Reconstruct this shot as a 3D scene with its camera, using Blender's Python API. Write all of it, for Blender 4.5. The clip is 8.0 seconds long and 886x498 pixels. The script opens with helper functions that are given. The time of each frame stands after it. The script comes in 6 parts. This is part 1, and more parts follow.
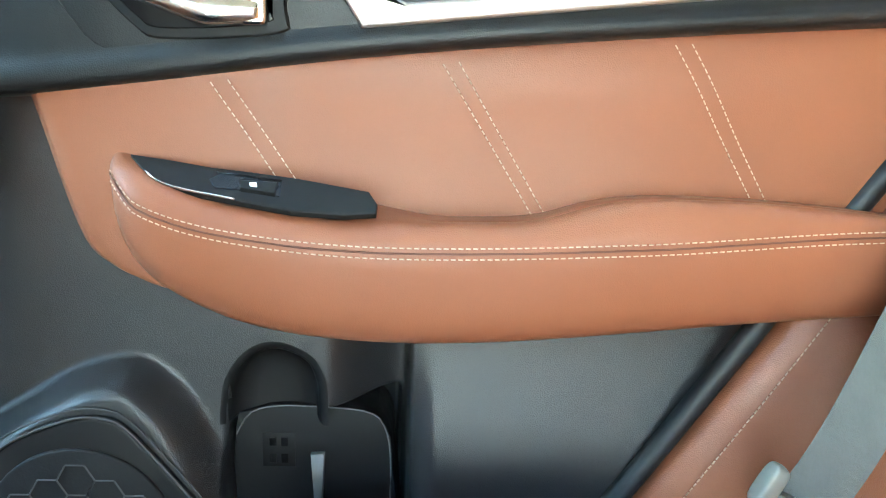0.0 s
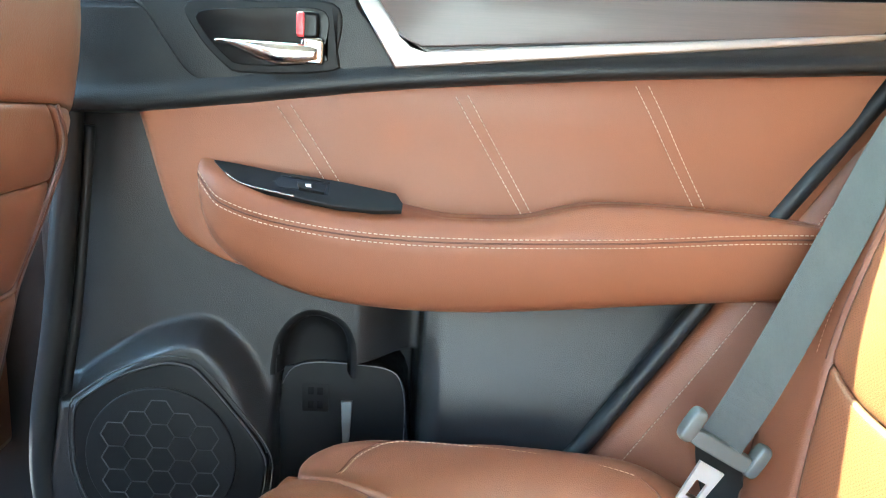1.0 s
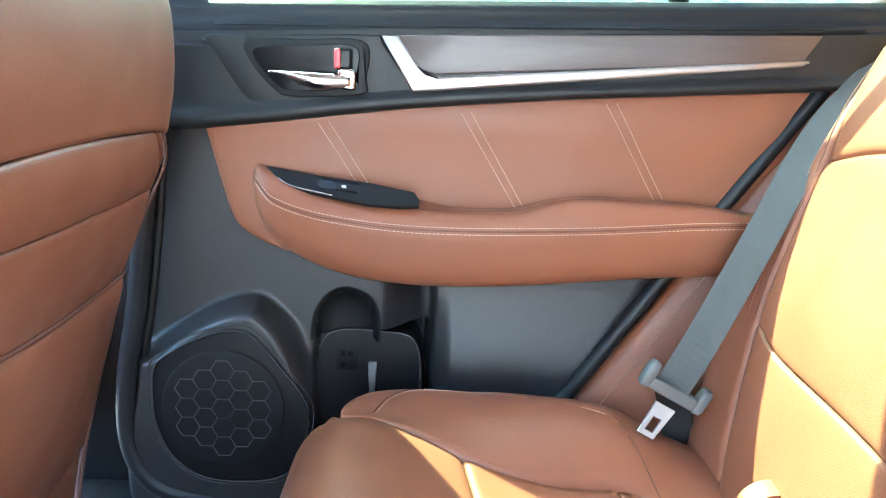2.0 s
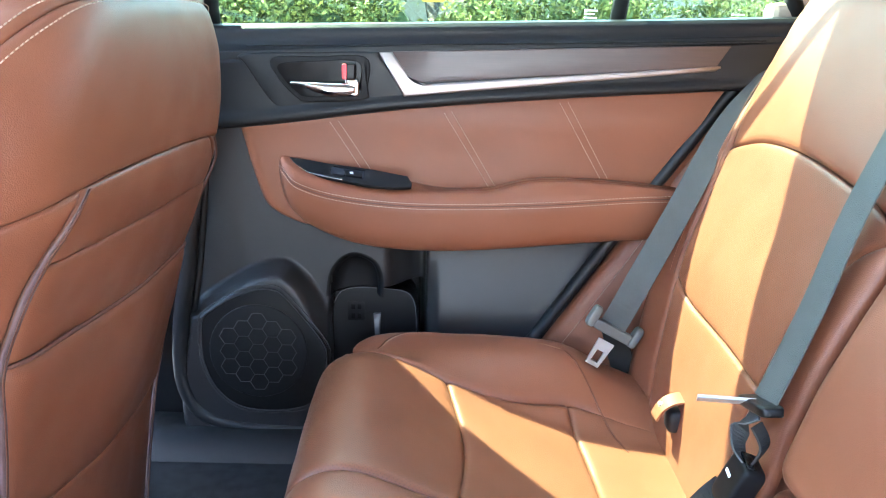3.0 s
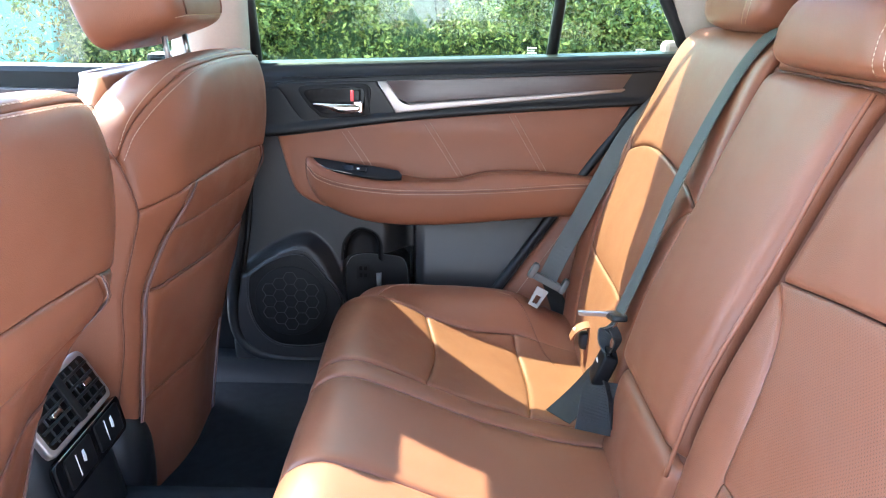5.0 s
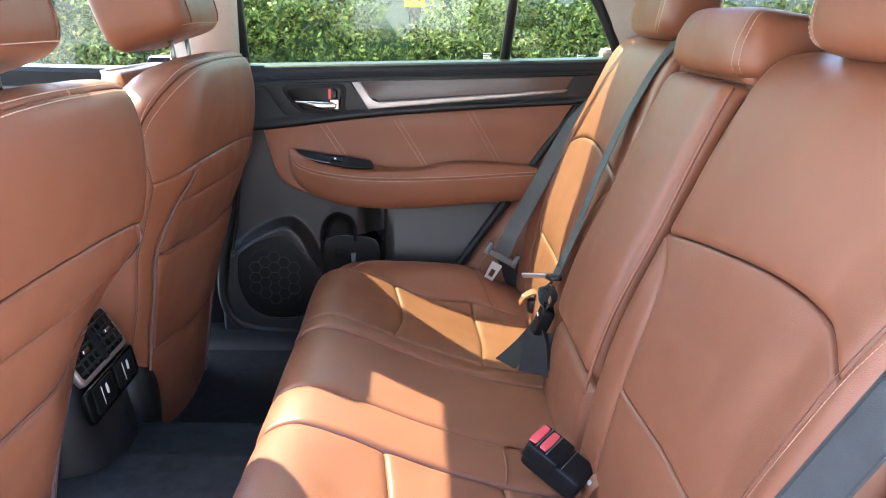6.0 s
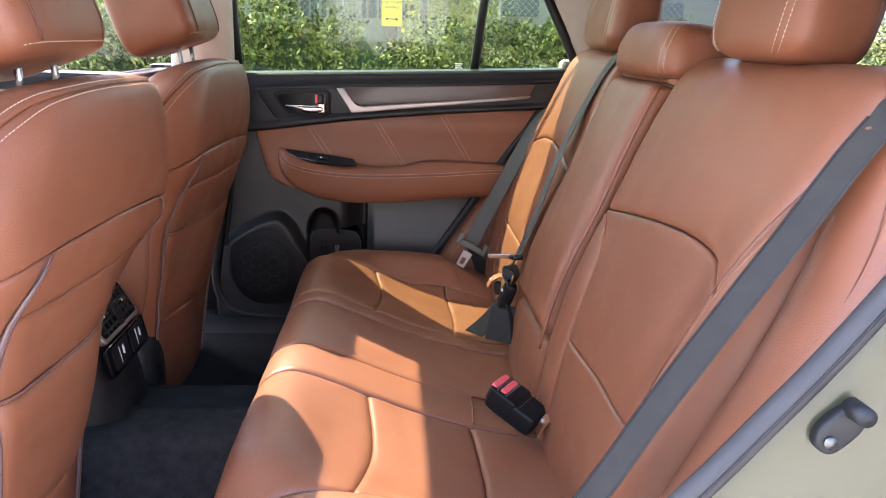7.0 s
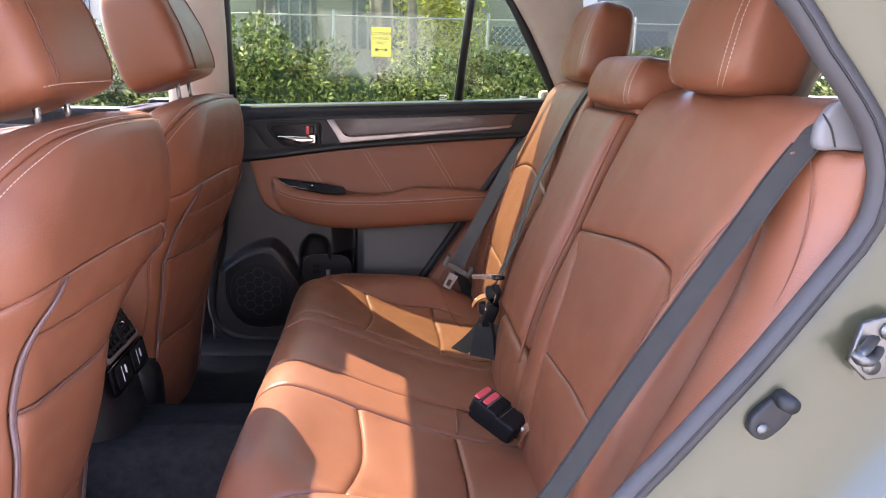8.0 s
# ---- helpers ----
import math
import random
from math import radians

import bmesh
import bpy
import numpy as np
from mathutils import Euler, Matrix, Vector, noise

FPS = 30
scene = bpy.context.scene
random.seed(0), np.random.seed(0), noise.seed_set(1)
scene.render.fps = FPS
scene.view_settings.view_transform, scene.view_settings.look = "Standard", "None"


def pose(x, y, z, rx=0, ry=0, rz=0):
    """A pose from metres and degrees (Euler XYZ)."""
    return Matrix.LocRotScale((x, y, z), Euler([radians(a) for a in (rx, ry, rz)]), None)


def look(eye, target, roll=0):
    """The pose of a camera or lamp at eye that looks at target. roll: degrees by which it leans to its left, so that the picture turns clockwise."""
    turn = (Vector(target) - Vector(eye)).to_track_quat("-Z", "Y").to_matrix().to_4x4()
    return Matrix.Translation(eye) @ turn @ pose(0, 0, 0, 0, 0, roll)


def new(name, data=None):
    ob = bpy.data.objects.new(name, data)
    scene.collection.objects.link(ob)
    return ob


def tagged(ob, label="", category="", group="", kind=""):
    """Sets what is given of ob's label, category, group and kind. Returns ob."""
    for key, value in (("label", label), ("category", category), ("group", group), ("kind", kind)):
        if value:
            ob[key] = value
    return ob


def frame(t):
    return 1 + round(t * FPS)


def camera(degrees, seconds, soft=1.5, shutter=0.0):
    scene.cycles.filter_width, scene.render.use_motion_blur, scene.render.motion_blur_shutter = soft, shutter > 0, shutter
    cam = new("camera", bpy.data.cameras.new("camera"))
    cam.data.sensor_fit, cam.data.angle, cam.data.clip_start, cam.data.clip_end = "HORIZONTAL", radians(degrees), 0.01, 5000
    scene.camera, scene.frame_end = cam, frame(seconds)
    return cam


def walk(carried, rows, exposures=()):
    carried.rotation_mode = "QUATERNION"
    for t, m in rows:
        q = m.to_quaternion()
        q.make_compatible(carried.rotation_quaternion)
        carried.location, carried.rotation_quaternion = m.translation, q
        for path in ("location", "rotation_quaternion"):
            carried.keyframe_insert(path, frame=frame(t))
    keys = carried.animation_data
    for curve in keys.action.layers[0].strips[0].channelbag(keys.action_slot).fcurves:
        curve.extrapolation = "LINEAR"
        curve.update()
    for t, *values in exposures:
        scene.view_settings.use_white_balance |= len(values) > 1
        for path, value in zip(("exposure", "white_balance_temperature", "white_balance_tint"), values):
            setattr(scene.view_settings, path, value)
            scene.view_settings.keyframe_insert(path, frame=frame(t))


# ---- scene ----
cam = camera(59.7, 8.0, soft=1.05)
PATH = [
    (0, (0.041, 0.096, 0.99), (0.106, 2.045, 0.545), 1.7),
    (0.5, (0.044, 0.019, 0.996), (0.105, 1.97, 0.561), 2.6),
    (1, (0.036, -0.066, 1.017), (0.079, 1.884, 0.572), 3.2),
    (2.3, (0.018, -0.293, 1.079), (0.072, 1.638, 0.561), 2.4),
    (2.5, (0.02, -0.337, 1.089), (0.074, 1.59, 0.558), 2.2),
    (3, (0.04, -0.456, 1.126), (0.075, 1.46, 0.552), 1.7),
    (3.5, (0.066, -0.552, 1.143), (0.1, 1.353, 0.534), 1.5),
    (4, (0.086, -0.659, 1.17), (0.074, 1.241, 0.544), 1.9),
    (4.5, (0.086, -0.768, 1.207), (0.058, 1.136, 0.596), 1.0),
    (5.8, (0.116, -1.029, 1.222), (0.173, 0.882, 0.635), 1.4),
    (6, (0.115, -1.083, 1.221), (0.179, 0.83, 0.643), 1.4),
    (6.5, (0.104, -1.213, 1.211), (0.199, 0.705, 0.652), 1.8),
    (7, (0.112, -1.276, 1.206), (0.236, 0.649, 0.676), 1.9),
    (7.5, (0.114, -1.32, 1.207), (0.259, 0.613, 0.713), 1.7),
    (8, (0.121, -1.36, 1.217), (0.264, 0.581, 0.756), 1.3),
]
walk(cam, [(t, look(eye, target, roll)) for t, eye, target, roll in PATH],
     exposures=[(0, 6.4, 6050, -11), (1.0, 6.2, 6000, -7), (2.5, 5.9, 5600, 3), (3.5, 5.4, 5950, 8), (4.5, 5.25, 5750, 8), (6.0, 4.75, 6350, 14), (6.5, 4.55, 6950, 17), (8.0, 4.2, 6850, 29)])

# ---------------------------------------------------------------- light
SUN_WAY = Vector((0.447, -0.382, -0.809)).normalized()      # the way the sunlight travels
world = bpy.data.worlds.new("sky")
scene.world = world
world.use_nodes = True
wn = world.node_tree.nodes
sky = wn.new("ShaderNodeTexSky")
sky.sky_type = "NISHITA"
sky.sun_disc = False
sky.sun_elevation = math.asin(-SUN_WAY.z)
sky.sun_rotation = math.atan2(-SUN_WAY.x, -SUN_WAY.y)
world.node_tree.links.new(sky.outputs[0], wn["Background"].inputs[0])
wn["Background"].inputs[1].default_value = 0.15
sun = new("sun", bpy.data.lights.new("sun", "SUN"))
sun.data.energy, sun.data.angle, sun.data.color = 2.1, radians(0.55), (1.0, 0.985, 0.92)
sun.matrix_world = look((-5, 5, 9), Vector((-5, 5, 9)) + SUN_WAY)


# ---------------------------------------------------------------- materials
def material(name, color, rough=0.5, metal=0.0, noise_scale=40.0, vary=0.12, bump=0.0, bump_scale=400.0, grain="noise",
             stretch=(1, 1, 1), spec=0.5, coat=0.0, speck=0.0, random_vary=0.0):
    m = bpy.data.materials.new(name)
    m.use_nodes = True
    n, l = m.node_tree.nodes, m.node_tree.links
    b = n["Principled BSDF"]
    b.inputs["Roughness"].default_value, b.inputs["Metallic"].default_value = rough, metal
    b.inputs["Specular IOR Level"].default_value = spec
    b.inputs["Coat Weight"].default_value = coat
    co, mp = n.new("ShaderNodeTexCoord"), n.new("ShaderNodeMapping")
    mp.inputs["Scale"].default_value = stretch
    l.new(co.outputs["Object"], mp.inputs[0])
    big, small = n.new("ShaderNodeTexNoise"), n.new("ShaderNodeTexNoise")
    big.inputs["Scale"].default_value, small.inputs["Scale"].default_value = noise_scale * 0.12, noise_scale
    small.inputs["Detail"].default_value = 6
    add = n.new("ShaderNodeMath")
    add.operation = "ADD"
    for t in (big, small):
        l.new(mp.outputs[0], t.inputs[0])
    l.new(big.outputs[0], add.inputs[0])
    l.new(small.outputs[0], add.inputs[1])
    ramp = n.new("ShaderNodeMapRange")
    ramp.inputs[1].default_value, ramp.inputs[2].default_value = 0.6, 1.4
    ramp.inputs[3].default_value, ramp.inputs[4].default_value = 1 - vary, 1 + vary
    l.new(add.outputs[0], ramp.inputs[0])
    hsv = n.new("ShaderNodeHueSaturation")
    hsv.inputs["Color"].default_value = (*color, 1)
    if random_vary:
        info, rr, mul = n.new("ShaderNodeNewGeometry"), n.new("ShaderNodeMapRange"), n.new("ShaderNodeMath")
        rr.inputs[3].default_value, rr.inputs[4].default_value = 1 - random_vary, 1 + random_vary
        mul.operation = "MULTIPLY"
        l.new(info.outputs["Random Per Island"], rr.inputs[0])
        l.new(rr.outputs[0], mul.inputs[0])
        l.new(ramp.outputs[0], mul.inputs[1])
        l.new(mul.outputs[0], hsv.inputs["Value"])
    else:
        l.new(ramp.outputs[0], hsv.inputs["Value"])
    l.new(hsv.outputs[0], b.inputs["Base Color"])
    rm = n.new("ShaderNodeMapRange")
    rm.inputs[1].default_value, rm.inputs[2].default_value = 0.3, 0.7
    rm.inputs[3].default_value, rm.inputs[4].default_value = max(rough - 0.06, 0.02), min(rough + 0.06, 1)
    l.new(small.outputs[0], rm.inputs[0])
    l.new(rm.outputs[0], b.inputs["Roughness"])
    if bump:
        if grain == "pebble":
            g = n.new("ShaderNodeTexVoronoi")
            out = g.outputs["Distance"]
        else:
            g = n.new("ShaderNodeTexNoise")
            out = g.outputs[0]
        g.inputs["Scale"].default_value = bump_scale
        l.new(mp.outputs[0], g.inputs[0])
        bp = n.new("ShaderNodeBump")
        bp.inputs["Strength"].default_value, bp.inputs["Distance"].default_value = bump, 0.0006
        l.new(out, bp.inputs["Height"])
        l.new(bp.outputs[0], b.inputs["Normal"])
    return m


def perforated(m, pitch=0.0042, axes=(0, 1)):
    """Rows of small punched holes on a leather material, in the plane of two object axes."""
    n, l = m.node_tree.nodes, m.node_tree.links
    b = n["Principled BSDF"]
    co, sep = n.new("ShaderNodeTexCoord"), n.new("ShaderNodeSeparateXYZ")
    l.new(co.outputs["Object"], sep.inputs[0])
    waves = []
    for a, sgn in ((axes[0], 1), (axes[0], -1)):
        c = n.new("ShaderNodeMath")
        c.operation = "MULTIPLY_ADD"
        l.new(sep.outputs[axes[1]], c.inputs[0])
        c.inputs[1].default_value = sgn
        l.new(sep.outputs[a], c.inputs[2])
        k, s = n.new("ShaderNodeMath"), n.new("ShaderNodeMath")
        k.operation, s.operation = "MULTIPLY", "SINE"
        k.inputs[1].default_value = math.pi / pitch
        l.new(c.outputs[0], k.inputs[0])
        l.new(k.outputs[0], s.inputs[0])
        waves.append(s)
    p, ab, rg = n.new("ShaderNodeMath"), n.new("ShaderNodeMath"), n.new("ShaderNodeMapRange")
    p.operation, ab.operation = "MULTIPLY", "ABSOLUTE"
    l.new(waves[0].outputs[0], p.inputs[0])
    l.new(waves[1].outputs[0], p.inputs[1])
    l.new(p.outputs[0], ab.inputs[0])
    rg.inputs[1].default_value, rg.inputs[2].default_value, rg.inputs[3].default_value, rg.inputs[4].default_value = 0.74, 0.88, 1.0, 0.6
    l.new(ab.outputs[0], rg.inputs[0])
    old = b.inputs["Base Color"].links[0].from_socket
    mix = n.new("ShaderNodeMix")
    mix.data_type, mix.blend_type = "RGBA", "MULTIPLY"
    mix.inputs["Factor"].default_value = 1
    l.new(old, mix.inputs["A"])
    l.new(rg.outputs[0], mix.inputs["B"])
    l.new(mix.outputs["Result"], b.inputs["Base Color"])
    return m


LEATHER = (0.172, 0.061, 0.031)
leather = material("brown_leather", LEATHER, 0.42, noise_scale=18, vary=0.10, bump=0.25, bump_scale=900, grain="pebble", spec=0.33)
leather_door = material("door_leather", (0.180, 0.065, 0.033), 0.46, noise_scale=14, vary=0.07, bump=0.2, bump_scale=1000, grain="pebble", spec=0.32)
perf_cushion = perforated(material("perforated_leather", LEATHER, 0.42, noise_scale=18, vary=0.09, bump=0.3, bump_scale=900, grain="pebble", spec=0.32), axes=(0, 1))
perf_back = perforated(material("perforated_back_leather", LEATHER, 0.42, noise_scale=18, vary=0.09, bump=0.3, bump_scale=900, grain="pebble", spec=0.32), axes=(1, 2))
thread_tan = material("tan_thread", (0.36, 0.17, 0.11), 0.8)
thread = material("cream_thread", (0.40, 0.28, 0.205), 0.8, noise_scale=300, vary=0.1)
thread_dark = material("brown_thread", (0.10, 0.035, 0.02), 0.8)
zip_tape = material("grey_zip", (0.150, 0.098, 0.098), 0.75, noise_scale=600, vary=0.2, bump=0.5, bump_scale=1200)
plastic_grey = material("grained_grey_plastic", (0.018, 0.0177, 0.0192), 0.36, noise_scale=60, vary=0.1, bump=0.35, bump_scale=1100, grain="pebble", spec=0.4)
plastic_black = material("soft_black_plastic", (0.009, 0.0092, 0.0100), 0.40, noise_scale=50, vary=0.12, bump=0.25, bump_scale=900, grain="pebble", spec=0.24)
plastic_smooth = material("smooth_black_plastic", (0.0065, 0.0063, 0.0068), 0.5, noise_scale=50, vary=0.1, spec=0.16)
gloss_black = material("gloss_black", (0.005, 0.005, 0.0055), 0.2, spec=0.14, noise_scale=30, vary=0.1)
wood = material("dark_wood_inlay", (0.060, 0.042, 0.038), 0.42, noise_scale=60, vary=0.22, stretch=(0.5, 6, 20), coat=0.1)
silver = material("satin_silver", (0.32, 0.28, 0.265), 0.45, 0.75, noise_scale=200, vary=0.03)
chrome = material("chrome", (0.46, 0.44, 0.42), 0.16, 1.0, noise_scale=20, vary=0.02)
steel = material("stamped_steel", (0.36, 0.36, 0.355), 0.45, 0.35, noise_scale=60, vary=0.08)
post_steel = material("dark_polished_steel", (0.30, 0.29, 0.28), 0.28, 1.0, noise_scale=20, vary=0.02)
striker_steel = material("dull_steel", (0.13, 0.13, 0.127), 0.45, 1.0, noise_scale=60, vary=0.15)
red = material("red_plastic", (0.62, 0.035, 0.045), 0.4, noise_scale=80, vary=0.05)
white_mark = material("white_print", (0.75, 0.75, 0.75), 0.6)
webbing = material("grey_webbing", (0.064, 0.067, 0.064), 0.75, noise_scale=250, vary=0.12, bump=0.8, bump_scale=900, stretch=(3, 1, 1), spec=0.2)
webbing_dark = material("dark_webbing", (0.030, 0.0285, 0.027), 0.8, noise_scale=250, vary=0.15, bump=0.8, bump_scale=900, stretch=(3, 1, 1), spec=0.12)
# near belt: a grey between the two webbing tones above
webbing_near = material("mid_grey_webbing", (0.040, 0.0385, 0.036), 0.8, noise_scale=250, vary=0.15, bump=0.8, bump_scale=900, stretch=(3, 1, 1), spec=0.1)
buckle_grey = material("grey_buckle_plastic", (0.080, 0.085, 0.082), 0.5, noise_scale=120, vary=0.08)
carpet = material("black_carpet", (0.011, 0.012, 0.014), 0.95, noise_scale=500, vary=0.5, bump=1.0, bump_scale=1500, spec=0.1)
mat_carpet = material("charcoal_mat", (0.014, 0.0145, 0.017), 0.95, noise_scale=450, vary=0.55, bump=1.0, bump_scale=1300, spec=0.1)
rubber = material("black_rubber", (0.010, 0.0105, 0.012), 0.5, noise_scale=60, vary=0.15, spec=0.3)
seal_grey = material("grey_seal", (0.034, 0.0325, 0.034), 0.6, noise_scale=80, vary=0.1, spec=0.3)
grey_trim = material("grey_trim_plastic", (0.095, 0.094, 0.098), 0.55, noise_scale=70, vary=0.05, bump=0.4, bump_scale=900)
paint = material("olive_metallic_paint", (0.043, 0.043, 0.023), 0.34, 0.15, noise_scale=4, vary=0.04, coat=0.3)
headliner = material("beige_headliner", (0.37, 0.33, 0.28), 0.9, noise_scale=300, vary=0.06, bump=0.4, bump_scale=900)
body_dark = material("seat_core", (0.10, 0.036, 0.02), 0.6)


def glass_material(name, color):
    m = bpy.data.materials.new(name)
    m.use_nodes = True
    n, l = m.node_tree.nodes, m.node_tree.links
    n.clear()
    out, tr, gl, mx = (n.new(k) for k in ("ShaderNodeOutputMaterial", "ShaderNodeBsdfTransparent", "ShaderNodeBsdfGlossy", "ShaderNodeMixShader"))
    tr.inputs[0].default_value = (*color, 1)
    gl.inputs["Roughness"].default_value = 0.02
    mx.inputs[0].default_value = 0.03
    l.new(tr.outputs[0], mx.inputs[1])
    l.new(gl.outputs[0], mx.inputs[2])
    l.new(mx.outputs[0], out.inputs[0])
    return m


glass = glass_material("window_glass", (0.83, 0.86, 0.83))
rear_glass = glass_material("tinted_window_glass", (0.60, 0.67, 0.55))


# ---------------------------------------------------------------- geometry helpers
def empty(name, label="", category="", group="", kind="", at=(0, 0, 0)):
    ob = new(name)
    ob.empty_display_size = 0.05
    return tagged(ob, label, category, group, kind)


def mesh_ob(name, verts, faces, mat, parent=None, label="", smooth=True):
    me = bpy.data.meshes.new(name)
    me.from_pydata([tuple(v) for v in verts], [], faces)
    me.update()
    bm = bmesh.new()
    bm.from_mesh(me)
    bmesh.ops.recalc_face_normals(bm, faces=bm.faces)
    bm.to_mesh(me)
    bm.free()
    if smooth:
        me.polygons.foreach_set("use_smooth", [True] * len(me.polygons))
    me.materials.append(mat)
    ob = new(name, me)
    if parent is not None:
        ob.parent = parent
    if label:
        ob["label"] = label
    return ob


def part(name, bm, mat, parent, label="", smooth=False):
    me = bpy.data.meshes.new(name)
    bmesh.ops.recalc_face_normals(bm, faces=bm.faces)
    bm.to_mesh(me)
    bm.free()
    if smooth:
        me.polygons.foreach_set("use_smooth", [True] * len(me.polygons))
    me.materials.append(mat)
    ob = new(name, me)
    if parent is not None:
        ob.parent = parent
    if label:
        ob["label"] = label
    return ob


def lerp_table(table, x):
    """Smooth value of a table of (x, value, ...) rows at x."""
    xs = [r[0] for r in table]
    if x <= xs[0]:
        return np.array(table[0][1:], float)
    if x >= xs[-1]:
        return np.array(table[-1][1:], float)
    i = max(k for k in range(len(xs) - 1) if xs[k] <= x)
    p = [np.array(table[min(max(k, 0), len(xs) - 1)], float) for k in (i - 1, i, i + 1, i + 2)]
    h = p[2][0] - p[1][0]
    t = (x - p[1][0]) / h
    m0 = (p[2][1:] - p[0][1:]) / max(p[2][0] - p[0][0], 1e-6) * h
    m1 = (p[3][1:] - p[1][1:]) / max(p[3][0] - p[1][0], 1e-6) * h
    return (2 * t**3 - 3 * t**2 + 1) * p[1][1:] + (t**3 - 2 * t**2 + t) * m0 + (-2 * t**3 + 3 * t**2) * p[2][1:] + (t**3 - t**2) * m1


def curve(points, n, closed=False):
    """n points evenly along a smooth curve through the given points."""
    P = [np.array(p, float) for p in points]
    if len(P) == 2 and not closed:
        return [P[0] + (P[1] - P[0]) * i / (n - 1) for i in range(n)]
    N = len(P)
    dense = []
    for i in range(N if closed else N - 1):
        g = [P[k % N] if closed else P[min(max(k, 0), N - 1)] for k in (i - 1, i, i + 1, i + 2)]
        for j in range(12):
            t = j / 12
            dense.append(0.5 * (2 * g[1] + (g[2] - g[0]) * t + (2 * g[0] - 5 * g[1] + 4 * g[2] - g[3]) * t**2 + (3 * g[1] - 3 * g[2] + g[3] - g[0]) * t**3))
    dense.append(P[0] if closed else P[-1])
    d = np.array(dense)
    L = np.concatenate([[0], np.cumsum(np.linalg.norm(np.diff(d, axis=0), axis=1))])
    want = np.linspace(0, L[-1], n + 1 if closed else n)
    out = np.stack([np.interp(want, L, d[:, k]) for k in range(d.shape[1])], 1)
    return list(out[:-1] if closed else out)


def smooth01(x):
    x = np.clip(x, 0, 1)
    return x * x * (3 - 2 * x)


def signed_distance(px, py, poly):
    """Distance of points to a polygon, positive inside."""
    poly = np.array(poly, float)
    d = np.full(px.shape, 1e9)
    inside = np.zeros(px.shape, bool)
    for i in range(len(poly)):
        a, b = poly[i], poly[(i + 1) % len(poly)]
        e = b - a
        t = np.clip(((px - a[0]) * e[0] + (py - a[1]) * e[1]) / (e @ e + 1e-12), 0, 1)
        d = np.minimum(d, np.hypot(px - a[0] - t * e[0], py - a[1] - t * e[1]))
        cross = ((a[1] > py) != (b[1] > py)) & (px < (b[0] - a[0]) * (py - a[1]) / (b[1] - a[1] + 1e-12) + a[0])
        inside ^= cross
    return np.where(inside, d, -d)


def grid_faces(nu, nv, base=0):
    return [(base + j * nu + i, base + j * nu + i + 1, base + (j + 1) * nu + i + 1, base + (j + 1) * nu + i) for j in range(nv - 1) for i in range(nu - 1)]


def shell(points, nu, nv, back):
    """Closed thin solid from a nu x nv grid of points: the same grid moved by `back` closes it behind."""
    n = nu * nv
    verts = list(points) + [np.array(p) + np.array(back) for p in points]
    faces = grid_faces(nu, nv) + [tuple(reversed([k + n for k in f])) for f in grid_faces(nu, nv)]
    rim = [i for i in range(nu)] + [j * nu + nu - 1 for j in range(1, nv)] + [(nv - 1) * nu + i for i in range(nu - 2, -1, -1)] + [j * nu for j in range(nv - 2, 0, -1)]
    for a, b in zip(rim, rim[1:] + rim[:1]):
        faces.append((a, a + n, b + n, b))
    return verts, faces


